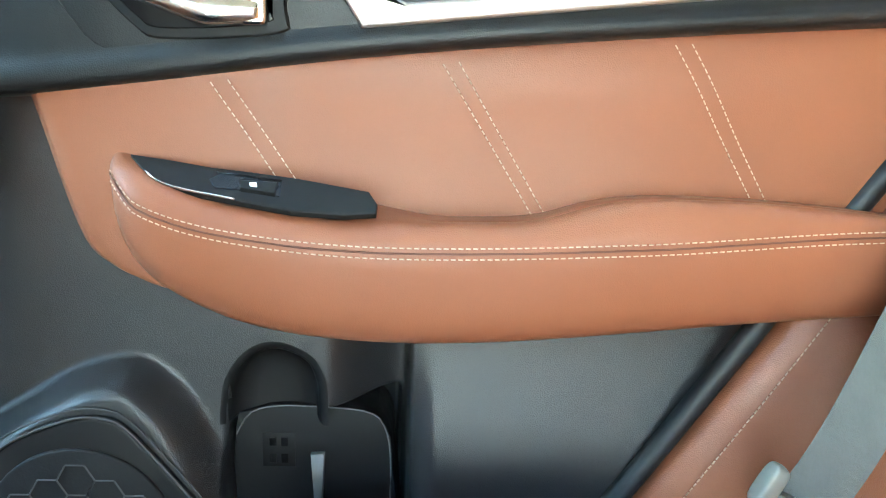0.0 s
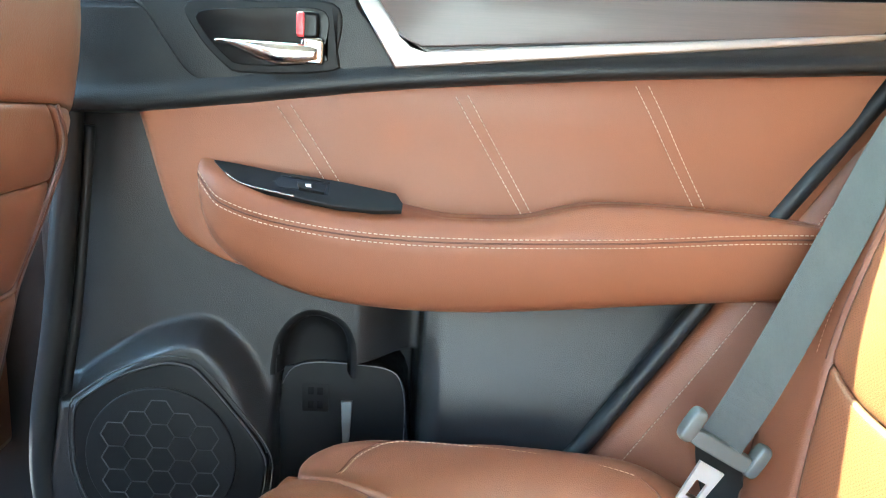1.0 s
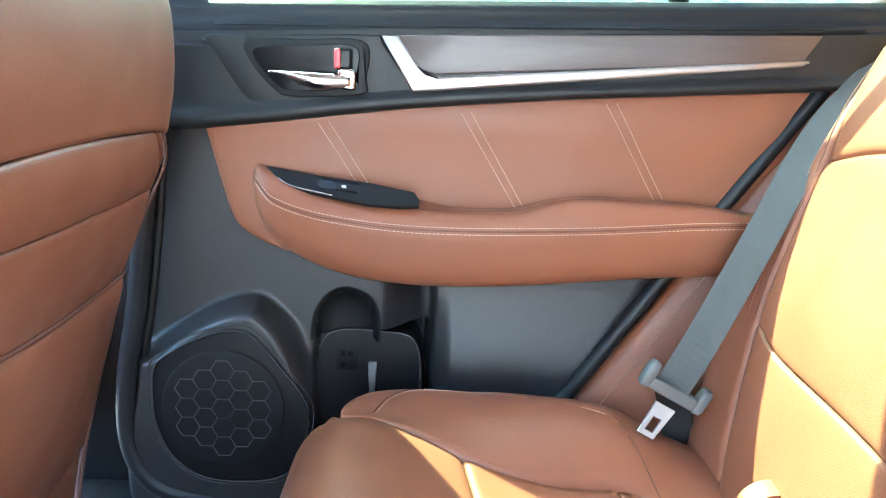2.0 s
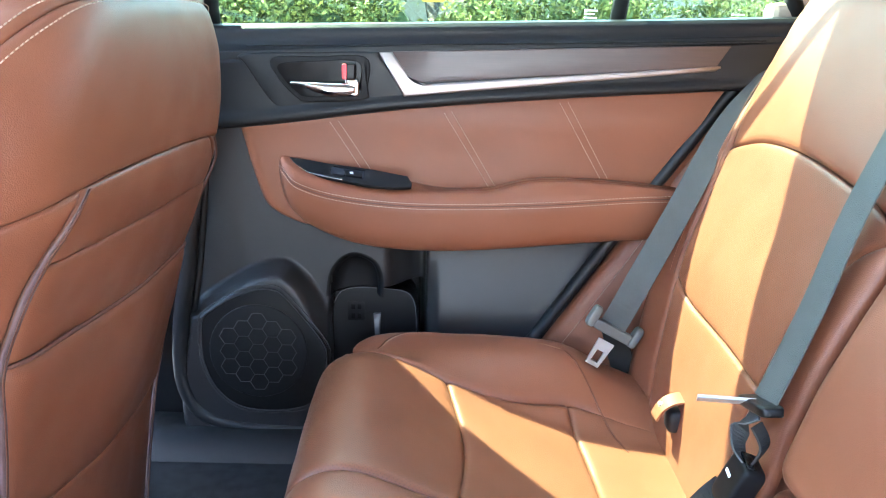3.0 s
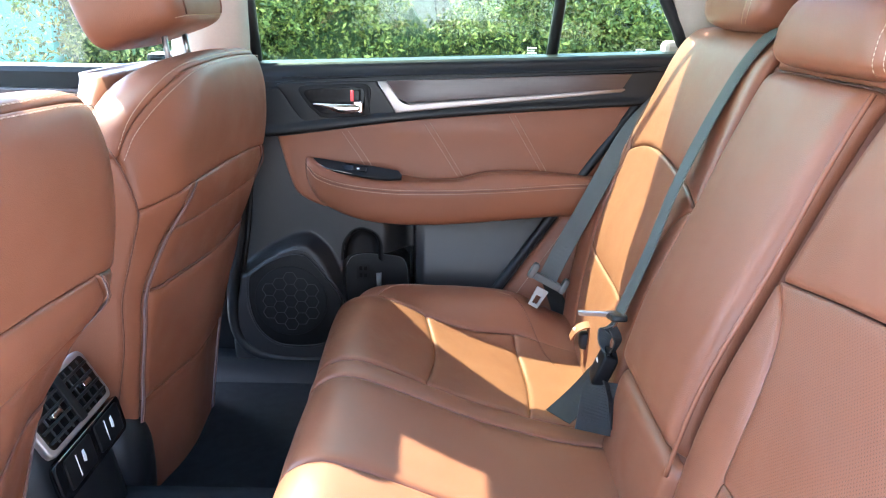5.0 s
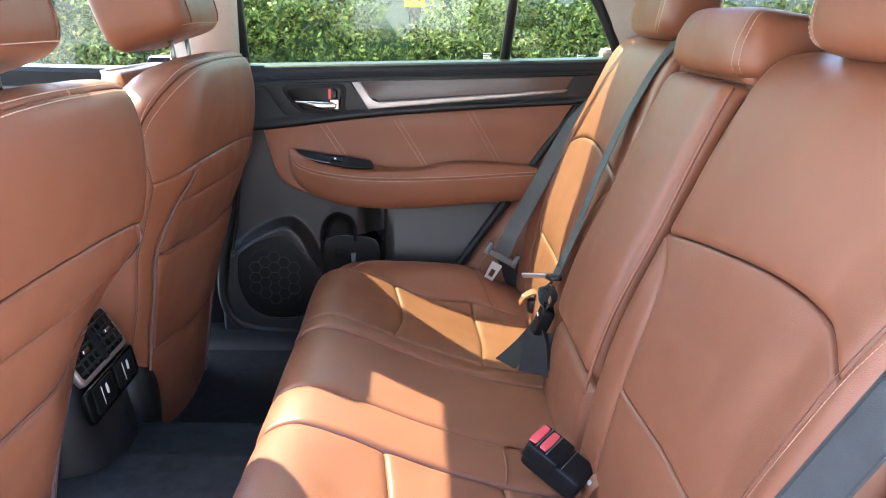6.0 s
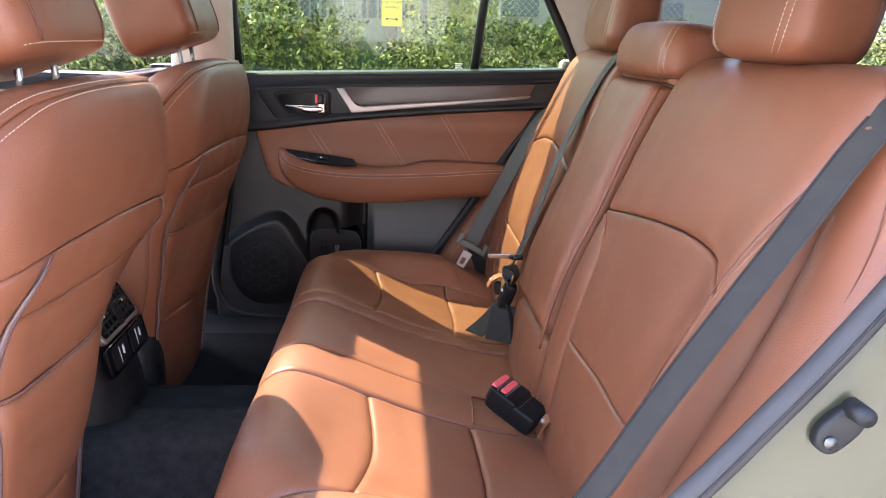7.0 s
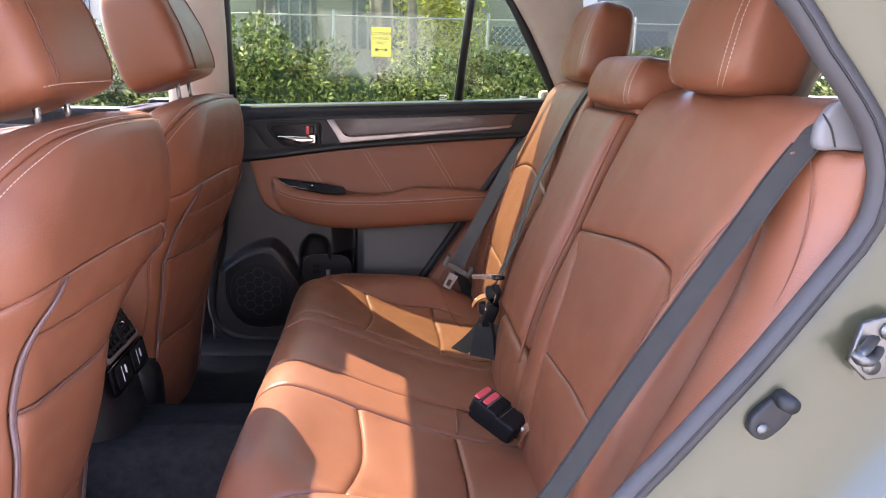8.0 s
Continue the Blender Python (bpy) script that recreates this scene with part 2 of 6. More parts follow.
def panel(name, surf, edges, mat, parent, toward, n=(28, 28), puff=0.004, dip=0.0038, edge=0.009, lift=0.0, deep=0.02, label="", wrinkle=0.0):
    """An upholstered panel on a surface surf(p, q): four edges (bottom, right, top, left) in (p, q), rounded down into the seams."""
    nu, nv = n
    w = lambda k: [0.5 - 0.5 * math.cos(math.pi * (0.12 + 0.76 * i / (k - 1))) for i in range(k)]
    us, vs = np.array(w(nu)), np.array(w(nv))
    us, vs = (us - us[0]) / (us[-1] - us[0]), (vs - vs[0]) / (vs[-1] - vs[0])
    fine = [np.array(curve(e, 60)) for e in edges]
    at = lambda c, t: np.array([np.interp(t, np.linspace(0, 1, 60), c[:, k]) for k in (0, 1)])
    bottom, right, top, left = fine
    pts = []
    P = np.zeros((nv, nu, 3))
    Q = np.zeros((nv, nu, 2))
    for j, v in enumerate(vs):
        for i, u in enumerate(us):
            c = (1 - v) * at(bottom, u) + v * at(top, u) + (1 - u) * at(left, v) + u * at(right, v)
            c -= (1 - u) * (1 - v) * bottom[0] + u * (1 - v) * bottom[-1] + (1 - u) * v * top[0] + u * v * top[-1]
            Q[j, i] = c
            P[j, i] = surf(*c)
    tow = np.array(toward, float)
    for j in range(nv):
        for i in range(nu):
            e = 1e-3
            p, q = Q[j, i]
            a = (np.array(surf(p + e, q)) - np.array(surf(p - e, q)))
            b = (np.array(surf(p, q + e)) - np.array(surf(p, q - e)))
            nn = np.cross(a, b)
            nn /= np.linalg.norm(nn) + 1e-12
            if nn @ tow < 0:
                nn = -nn
            Lu = np.linalg.norm(P[j, -1] - P[j, 0]) + 1e-6
            Lv = np.linalg.norm(P[-1, i] - P[0, i]) + 1e-6
            du, dv = min(us[i], 1 - us[i]) * Lu, min(vs[j], 1 - vs[j]) * Lv
            h = lift + puff * min(1, 4 * us[i] * (1 - us[i])) * min(1, 4 * vs[j] * (1 - vs[j]))
            for d in (du, dv):
                if d < edge:
                    h -= dip * (1 - math.sqrt(max(0, 1 - (1 - d / edge) ** 2)))
            if wrinkle:
                h += wrinkle * (noise.noise(Vector(P[j, i]) * 22) + 0.5 * noise.noise(Vector(P[j, i]) * 55))
            pts.append(P[j, i] + nn * h)
    verts, faces = shell(pts, nu, nv, -tow / np.linalg.norm(tow) * deep)
    return mesh_ob(name, verts, faces, mat, parent, label)


def tube(name, points, radius, mat, parent=None, label="", sides=8, closed=False, flat=1.0, up=(0, 0, 1)):
    """A round bar along points; flat < 1 squashes it along `up`."""
    P = [Vector(p) for p in points]
    n, verts, faces = len(P), [], []
    u0 = Vector(up)
    for i, p in enumerate(P):
        a, b = (P[(i - 1) % n], P[(i + 1) % n]) if closed else (P[max(i - 1, 0)], P[min(i + 1, n - 1)])
        d = (b - a).normalized()
        s = d.cross(u0)
        if s.length < 1e-4:
            s = d.cross(Vector((1, 0, 0)))
        s.normalize()
        t = s.cross(d)
        r = radius[i] if isinstance(radius, (list, tuple)) else radius
        for k in range(sides):
            ang = 2 * math.pi * k / sides
            verts.append(p + s * (r * math.cos(ang)) + t * (r * flat * math.sin(ang)))
    for i in range(n if closed else n - 1):
        for k in range(sides):
            a, b = i * sides + k, i * sides + (k + 1) % sides
            c, d = ((i + 1) % n) * sides + (k + 1) % sides, ((i + 1) % n) * sides + k
            faces.append((a, b, c, d))
    if not closed:
        faces.append(tuple(range(sides)))
        faces.append(tuple(reversed(range((n - 1) * sides, n * sides))))
    return mesh_ob(name, verts, faces, mat, parent, label)


def stitches(name, path, normal, mat, parent, pitch=0.0048, length=0.0034, radius=0.0006):
    """Single stitches along a path of 3D points, lying on the leather."""
    d = np.array([np.array(p, float) for p in path])
    L = np.concatenate([[0], np.cumsum(np.linalg.norm(np.diff(d, axis=0), axis=1))])
    verts, faces = [], []
    nrm = Vector(normal).normalized()
    at = lambda s: Vector([np.interp(s, L, d[:, k]) for k in range(3)])
    s = 0.0
    while s + length < L[-1]:
        a, b = at(s), at(s + length)
        t = (b - a).normalized()
        w = t.cross(nrm).normalized() * radius
        up = nrm * radius
        base = len(verts)
        for q, f in ((a, 0.4), ((a + b) / 2, 1.0), (b, 0.4)):
            verts += [q - w, q - w * 0.5 + up * 1.1 * f + up * 0.3, q + w * 0.5 + up * 1.1 * f + up * 0.3, q + w]
        for k in range(2):
            for m in range(3):
                o = base + 4 * k + m
                faces.append((o, o + 1, o + 5, o + 4))
        faces += [(base, base + 1, base + 2, base + 3), (base + 8, base + 9, base + 10, base + 11)]
        s += pitch
    return mesh_ob(name, verts, faces, mat, parent)


def plate(name, outline, place, depth, mat, parent, bevel=0.003, label="", steps=3, crown=0.0, smooth=True):
    """A plate with a rounded rim: an outline in (a, b), place(a, b, h) gives the 3D point h above its base."""
    poly = np.array(outline, float)
    c = poly.mean(0)
    area = 0.5 * np.sum(poly[:, 0] * np.roll(poly[:, 1], -1) - np.roll(poly[:, 0], -1) * poly[:, 1])
    if area < 0:
        poly = poly[::-1]
    nxt, prv = np.roll(poly, -1, 0), np.roll(poly, 1, 0)
    t = nxt - prv
    t /= np.linalg.norm(t, axis=1)[:, None] + 1e-9
    inward = np.stack([-t[:, 1], t[:, 0]], 1)
    N = len(poly)
    verts = [place(a, b, 0) for a, b in poly]
    for k in range(steps + 1):
        ang = math.pi / 2 * k / steps
        ring = poly + inward * bevel * (1 - math.cos(ang))
        h = depth - bevel + bevel * math.sin(ang)
        verts += [place(a, b, h) for a, b in ring]
    faces = []
    for k in range(steps + 1):
        for i in range(N):
            faces.append((k * N + i, k * N + (i + 1) % N, (k + 1) * N + (i + 1) % N, (k + 1) * N + i))
    faces.append(tuple(range((steps + 1) * N, (steps + 2) * N)))
    faces.append(tuple(reversed(range(N))))
    bm = bmesh.new()
    vs = [bm.verts.new(v) for v in verts]
    for f in faces:
        bm.faces.new([vs[i] for i in f])
    bmesh.ops.triangulate(bm, faces=[f for f in bm.faces if len(f.verts) > 4])
    ob = part(name, bm, mat, parent, label, smooth)
    return ob


def rounded_box(name, centre, size, mat, parent=None, label="", power=4.0, n=20, shape=None, turn=None):
    """A soft block: a superellipsoid of the given size; shape(p) may push its unit points about."""
    verts, faces = [], []
    nu, nv = 2 * n, n
    cx = lambda a: math.copysign(abs(math.cos(a)) ** (2 / power), math.cos(a))
    sx = lambda a: math.copysign(abs(math.sin(a)) ** (2 / power), math.sin(a))
    R = turn if turn is not None else Matrix.Identity(3)
    for j in range(nv + 1):
        b = -math.pi / 2 + math.pi * j / nv
        for i in range(nu):
            a = 2 * math.pi * i / nu
            p = Vector((cx(b) * cx(a), cx(b) * sx(a), sx(b)))
            if shape:
                p = Vector(shape(p))
            p = R @ Vector((p.x * size[0] / 2, p.y * size[1] / 2, p.z * size[2] / 2)) + Vector(centre)
            verts.append(p)
    for j in range(nv):
        for i in range(nu):
            faces.append((j * nu + i, j * nu + (i + 1) % nu, (j + 1) * nu + (i + 1) % nu, (j + 1) * nu + i))
    ob = mesh_ob(name, verts, faces, mat, parent, label)
    bm = bmesh.new()
    bm.from_mesh(ob.data)
    bmesh.ops.remove_doubles(bm, verts=bm.verts, dist=1e-5)
    bm.to_mesh(ob.data)
    bm.free()
    return ob


def block(name, lo, hi, mat, parent=None, label="", bevel=0.004):
    bm = bmesh.new()
    bmesh.ops.create_cube(bm, size=1)
    for v in bm.verts:
        v.co = Vector([(lo[k] + hi[k]) / 2 + v.co[k] * (hi[k] - lo[k]) for k in range(3)])
    if bevel:
        bmesh.ops.bevel(bm, geom=list(bm.edges), offset=bevel, segments=2, profile=0.5, affect="EDGES")
    return part(name, bm, mat, parent, label)


def ribbon(name, path, across, width, thick, mat, parent, label="", n=40):
    """A flat strap along a path; across: the direction of its width at each end."""
    P = curve(path, n)
    A = curve(across, n) if len(across) > 1 else [np.array(across[0], float)] * n
    verts, faces = [], []
    for i in range(n):
        t = Vector(P[min(i + 1, n - 1)] - P[max(i - 1, 0)]).normalized()
        a = Vector(A[i])
        a = (a - t * a.dot(t)).normalized()
        m = t.cross(a)
        for u, h in ((-1, -1), (-1, 1), (-0.94, 1.25), (0.94, 1.25), (1, 1), (1, -1), (0.94, -1.25), (-0.94, -1.25)):
            verts.append(Vector(P[i]) + a * (u * width / 2) + m * (h * thick / 2))
    for i in range(n - 1):
        for k in range(8):
            faces.append((i * 8 + k, i * 8 + (k + 1) % 8, (i + 1) * 8 + (k + 1) % 8, (i + 1) * 8 + k))
    faces += [tuple(range(8)), tuple(reversed(range((n - 1) * 8, n * 8)))]
    return mesh_ob(name, verts, faces, mat, parent, label, smooth=False)


# ---------------------------------------------------------------- far rear door
door = empty("rear_door", "closed rear car door with brown leather and grey plastic lining", "car door")

LIP = [(-0.32, 0.962), (-0.23, 0.966), (0.0, 0.998), (0.195, 1.017), (0.446, 1.036), (0.60, 1.048)]
BELT = [(-0.32, 1.102), (-0.27, 1.103), (0.28, 1.124), (0.60, 1.138)]
lip = lambda x: float(lerp_table(LIP, x)[0])
belt = lambda x: float(lerp_table(BELT, x)[0])

# padded cap under the window
section = [(0.0, 0.715, 0.0), (0.03, 0.690, 0.006), (0.08, 0.668, 0.002), (0.16, 0.655, -0.015), (0.5, 0.650, -0.5), (0.8, 0.648, -0.8), (0.9, 0.643, -0.90), (0.96, 0.648, -0.98), (1.0, 0.672, -1.0)]
pts, nu, nv = [], 50, 40
for j in range(nv):
    s = 1 - j / (nv - 1)
    y, f = lerp_table(section, s)
    for i in range(nu):
        x = -0.315 + 0.92 * i / (nu - 1)
        h = belt(x) - lip(x)
        z = belt(x) + f * h if f < -0.3 else belt(x) + (f if s < 0.2 else -s * h)
        pts.append((x, y, z))
v, f = shell(pts, nu, nv, (0, 0.03, 0))
mesh_ob("door_cap", v, f, plastic_black, door, "soft black padded door cap")

on_door = lambda base: (lambda a, b, h: (a, base - h, b))
bezel = plate("handle_bezel", curve([(-0.229, 1.070), (-0.222, 1.055), (-0.196, 1.015), (-0.183, 1.001), (-0.165, 0.996), (-0.08, 1.004), (-0.008, 1.014), (0.0, 1.020), (-0.035, 1.072), (-0.045, 1.078), (-0.13, 1.075)], 60, True), on_door(0.655), 0.007, plastic_black, door, 0.003)
plate("bezel_rim", curve([(-0.185, 1.066), (-0.178, 1.040), (-0.155, 1.015), (-0.135, 1.007), (-0.056, 1.013), (-0.052, 1.030), (-0.054, 1.070), (-0.12, 1.070)], 48, True), on_door(0.652), 0.0065, plastic_smooth, bezel, 0.002)
plate("handle_cup", curve([(-0.175, 1.058), (-0.170, 1.040), (-0.152, 1.021), (-0.135, 1.014), (-0.066, 1.019), (-0.063, 1.030), (-0.064, 1.064), (-0.12, 1.064)], 48, True), on_door(0.652), 0.0075, gloss_black, bezel, 0.001)
pts = []
for i in range(24):
    t = i / 23
    x = -0.158 + 0.090 * t
    hh = 0.0025 + 0.0075 * smooth01(t * 1.5) - 0.0012 * smooth01((t - 0.6) / 0.4)
    zc = 1.0365 - hh - 0.001 * t
    for k in range(12):
        a = 2 * math.pi * k / 12
        pts.append((x, 0.637 - 0.006 * math.cos(a) - 0.004 * math.sin(math.pi * t), zc + hh * math.sin(a)))
fc = [(i * 12 + k, i * 12 + (k + 1) % 12, (i + 1) * 12 + (k + 1) % 12, (i + 1) * 12 + k) for i in range(23) for k in range(12)] + [tuple(range(12)), tuple(range(23 * 12, 24 * 12))]
mesh_ob("pull_handle", pts, fc, chrome, door, "polished chrome pull handle")
rounded_box("handle_hinge", (-0.073, 0.639, 1.029), (0.020, 0.014, 0.024), chrome, door, "chrome hinge block", power=6)
rounded_box("lock_knob", (-0.077, 0.639, 1.051), (0.020, 0.014, 0.024), gloss_black, door, "black lock knob", power=5)
rounded_box("lock_mark", (-0.083, 0.6335, 1.051), (0.007, 0.008, 0.021), red, door, "red lock marker", power=6)

plate("wood_inlay", [(-0.020, 1.079), (-0.012, 1.066), (0.0, 1.050), (0.010, 1.042), (0.024, 1.038)] + [(0.024 + 0.41 * t, 1.038 + 0.031 * t) for t in (0.25, 0.5, 0.75, 1)] + [(0.452, 1.100)] + [(0.45 - 0.47 * t, 1.1005 - 0.0215 * t) for t in (0.25, 0.5, 0.75)], on_door(0.655), 0.008, wood, door, 0.002, "dark brown wood-grain inlay")
silver_poly = [(-0.036, 1.077), (-0.001, 1.018)] + [(0.001 + 0.433 * t, 1.018 + 0.047 * t) for t in (0.1, 0.3, 0.5, 0.7, 0.9, 1.0)] + [(0.440, 1.072)] + [(0.440 - 0.41 * t, 1.072 - 0.036 * t) for t in (0.2, 0.4, 0.6, 0.8, 1.0)] + [(0.014, 1.040), (0.003, 1.050), (-0.018, 1.078)]
plate("silver_strip", silver_poly, on_door(0.655), 0.0115, silver, door, 0.003, "satin silver accent strip")
tube("cap_groove", [(x, 0.6495, belt(x) - 0.024 - 0.004 * x) for x in np.linspace(-0.22, 0.50, 30)], 0.0012, plastic_smooth, door)

# leather field
leather_y = lambda x, z: (x, 0.668 - 0.012 * smooth01((0.05 - x) / 0.28) - 0.005 * math.exp(-((z - 0.99) / 0.03) ** 2) + 0.02 * max(0, x - 0.2), z)
field = panel("leather_panel", leather_y, ([(-0.150, 0.825), (0.1, 0.80), (0.60, 0.82)], [(0.60, 0.82), (0.60, 1.065)], [(-0.238, 0.974), (0.0, 1.012), (0.195, 1.034), (0.446, 1.053), (0.60, 1.065)], [(-0.150, 0.825), (-0.188, 0.843), (-0.210, 0.872), (-0.238, 0.974)]), leather_door, door, (0, -1, 0), n=(50, 34), puff=0.006, dip=0.008, edge=0.012, label="smooth brown leather panel")
for x0, z0, x1, z1 in ((-0.106, 0.979, -0.058, 0.905), (-0.094, 0.981, -0.045, 0.905), (0.056, 0.996, 0.128, 0.884), (0.067, 0.998, 0.138, 0.884), (0.221, 1.014, 0.292, 0.900), (0.233, 1.015, 0.303, 0.900)):
    line = []
    for t in np.linspace(0, 1, 30):
        x, z = x0 + (x1 - x0) * t, z0 + (z1 - z0) * t
        p = leather_y(x, z)
        line.append((p[0], p[1] - 0.0068, p[2]))
    stitches("stitching", line, (0, -1, 0), thread, field, pitch=0.0050, length=0.0034, radius=0.0005)

# armrest
FRONT = [(-0.184, 0.921), (-0.178, 0.924), (-0.136, 0.909), (-0.087, 0.895), (0.0, 0.888), (0.1, 0.889), (0.13, 0.892), (0.165, 0.902), (0.2, 0.907), (0.27, 0.907), (0.35, 0.902), (0.48, 0.888)]
SEAM = [(-0.184, 0.915), (-0.175, 0.911), (-0.154, 0.893), (-0.084, 0.877), (0.021, 0.870), (0.197, 0.876), (0.338, 0.886), (0.48, 0.890)]
UNDER = [(-0.184, 0.908), (-0.178, 0.880), (-0.162, 0.852), (-0.13, 0.829), (-0.072, 0.808), (0.008, 0.799), (0.103, 0.801), (0.294, 0.818), (0.48, 0.83)]
REACH = [(-0.184, 0.010), (-0.175, 0.030), (-0.15, 0.048), (-0.09, 0.060), (0.05, 0.066), (0.25, 0.064), (0.48, 0.05)]


def arm_section(x):
    zf, zs, zu, r = (float(lerp_table(t, x)[0]) for t in (FRONT, SEAM, UNDER, REACH))
    zs = min(zs, zf - 0.004)
    back = 0.672
    up = 0.010 * (1 - smooth01((x + 0.02) / 0.09)) - 0.003 * smooth01((x + 0.02) / 0.09)
    return [(back, zf + up), (back - r * 0.45, zf + 0.6 * up), (back - r * 0.80, zf - 0.001), (back - r * 0.97, zs + 0.35 * (zf - zs)), (back - r, zs + 0.002), (back - r + 0.0016, zs - 0.002), (back - r, zs - 0.006),
            (back - r * 0.98, zs - 0.3 * (zs - zu)), (back - r * 0.93, zs - 0.65 * (zs - zu)), (back - r * 0.83, zu + 0.008), (back - r * 0.62, zu - 0.001), (back + 0.01, zu)]


nx = 70
pts = []
xs = [-0.184 + 0.664 * (i / (nx - 1)) ** 1.25 for i in range(nx)]
for x in xs:
    sec = curve(arm_section(x), 34)
    pts += [(x, p[0], p[1]) for p in sec]
v, f = shell(pts, 34, nx, (0, 0.012, 0))
arm = mesh_ob("armrest", v, f, leather_door, door, "padded brown leather armrest")
for off in (0.0035, -0.0042):
    line = []
    for x in np.linspace(-0.178, 0.45, 120):
        r, zs = float(lerp_table(REACH, x)[0]), float(lerp_table(SEAM, x)[0])
        line.append((x, 0.672 - r - 0.0008, zs + off))
    stitches("stitching", line, (0, -1, 0), thread, arm, pitch=0.0050, length=0.0034, radius=0.0005)

line = []
for x in np.linspace(-0.180, 0.45, 120):
    r, zs = float(lerp_table(REACH, x)[0]), float(lerp_table(SEAM, x)[0])
    line.append((x, 0.672 - r - 0.0003, zs - 0.0004))
tube("seam_groove", line, 0.0008, thread_dark, arm, "dark groove between the stitch rows", sides=5)

# window switch plate on the armrest
swp = lambda a, b, h: (a, 0.660 - (0.930 - b) * 1.1 - h * 0.4, b + h * 0.9)
sw = plate("switch_plate", [(-0.1645, 0.9235), (-0.152, 0.913), (-0.138, 0.906), (-0.120, 0.902), (-0.100, 0.899), (-0.072, 0.895), (-0.045, 0.8915), (-0.010, 0.890), (0.0118, 0.8915), (0.0125, 0.8965), (0.006, 0.904), (-0.0445, 0.911), (-0.075, 0.914), (-0.105, 0.9165), (-0.140, 0.921)], swp, 0.0045, plastic_smooth, door, 0.0008, "black window switch plate", steps=2, smooth=False)
plate("switch_well", [(-0.106, 0.909), (-0.0985, 0.9125), (-0.055, 0.908), (-0.055, 0.8995), (-0.080, 0.9025), (-0.100, 0.9035)], swp, 0.0050, gloss_black, sw, 0.0003, smooth=False)
plate("switch_rocker", [(-0.084, 0.9070), (-0.082, 0.9021), (-0.058, 0.8995), (-0.0571, 0.9060)], swp, 0.0078, plastic_smooth, sw, 0.0006, smooth=False)
plate("switch_mark", [(-0.0765, 0.9050), (-0.0755, 0.9030), (-0.0705, 0.9025), (-0.0715, 0.9052)], swp, 0.0081, white_mark, sw, 0.0001, smooth=False)
tube("switch_gloss_edge", [swp(a, b, 0.0052) for a, b in curve([(-0.150, 0.9125), (-0.138, 0.906), (-0.120, 0.902), (-0.085, 0.897)], 20)], 0.0010, chrome, sw)
tube("switch_gloss_edge", [swp(a, b, 0.0054) for a, b in [(-0.1005, 0.9128), (-0.055, 0.9085)]], 0.0007, gloss_black, sw)

# lower moulding with speaker pod and bottle recess
POD = [(-0.345, 0.66), (-0.316, 0.692), (-0.275, 0.724), (-0.227, 0.750), (-0.188, 0.757), (-0.165, 0.745), (-0.141, 0.717), (-0.115, 0.66), (-0.095, 0.61), (-0.08, 0.44), (-0.345, 0.44)]
BOTTLE = [(-0.118, 0.45), (-0.119, 0.675), (-0.113, 0.738), (-0.096, 0.761), (-0.073, 0.768), (-0.047, 0.757), (-0.034, 0.736), (-0.034, 0.45)]
POD = [tuple(p) for p in curve(POD, 90, True)]
nu, nv = 300, 190
X, Z = np.meshgrid(np.linspace(-0.352, 0.50, nu), np.linspace(0.46, 0.985, nv))
d_pod, d_bot = (signed_distance(X, Z, p) for p in (POD, BOTTLE))
Y = np.full(X.shape, 0.700)
Y = Y - 0.022 * smooth01((0.80 - Z) / 0.14) * smooth01((X - 0.03) / 0.03)
Y = Y - 0.040 * smooth01((d_pod + 0.004) / 0.026)
right_edge = smooth01((0.038 - X) / 0.006)
Y = Y + 0.058 * smooth01((X + 0.034) / 0.062) * right_edge
Y = Y + 0.050 * smooth01((d_bot - 0.001) / 0.006)
Y = Y + 0.045 * smooth01((0.714 - Z) / 0.010) * smooth01((X + 0.116) / 0.006) * smooth01((0.030 - X) / 0.006)
pts = [(X[j, i], Y[j, i], Z[j, i]) for j in range(nv) for i in range(nu)]
v, f = shell(pts, nu, nv, (0, 0.02, 0))
mesh_ob("lower_moulding", v, f, plastic_grey, door, "grained dark grey plastic moulding")
# bottle recess, its front wall and the clip
rim_line = np.array(curve([(-0.119, 0.697), (-0.118, 0.712), (-0.113, 0.738), (-0.096, 0.761), (-0.073, 0.768), (-0.047, 0.757), (-0.036, 0.736), (-0.034, 0.712), (-0.034, 0.697)], 70))
mid_line = np.array((-0.0765, 0.60))
v, f = [], []
for inset, y in ((-0.003, 0.6996), (0.002, 0.7000), (0.006, 0.7080), (0.010, 0.7195), (0.024, 0.7225), (0.036, 0.7235)):
    for p in rim_line:
        d = np.array((mid_line[0], min(max(p[1], 0.705), 0.722))) - p
        q = p + d / (np.linalg.norm(d) + 1e-9) * min(inset, 0.9 * np.linalg.norm(d))
        v.append((q[0], y, q[1]))
f = [(k * 70 + i, k * 70 + i + 1, (k + 1) * 70 + i + 1, (k + 1) * 70 + i) for k in range(5) for i in range(69)] + [tuple(range(350, 420))]
mesh_ob("bottle_recess", v, f, plastic_smooth, door, "smooth black bottle recess")
wall = plate("pocket_wall", curve([(-0.112, 0.50), (-0.113, 0.680), (-0.100, 0.701), (-0.075, 0.708), (-0.03, 0.707), (0.002, 0.703), (0.016, 0.691), (0.022, 0.661), (0.022, 0.50)], 50, True), on_door(0.790), 0.0735, plastic_smooth, door, 0.001, "smooth black bottle pocket wall")
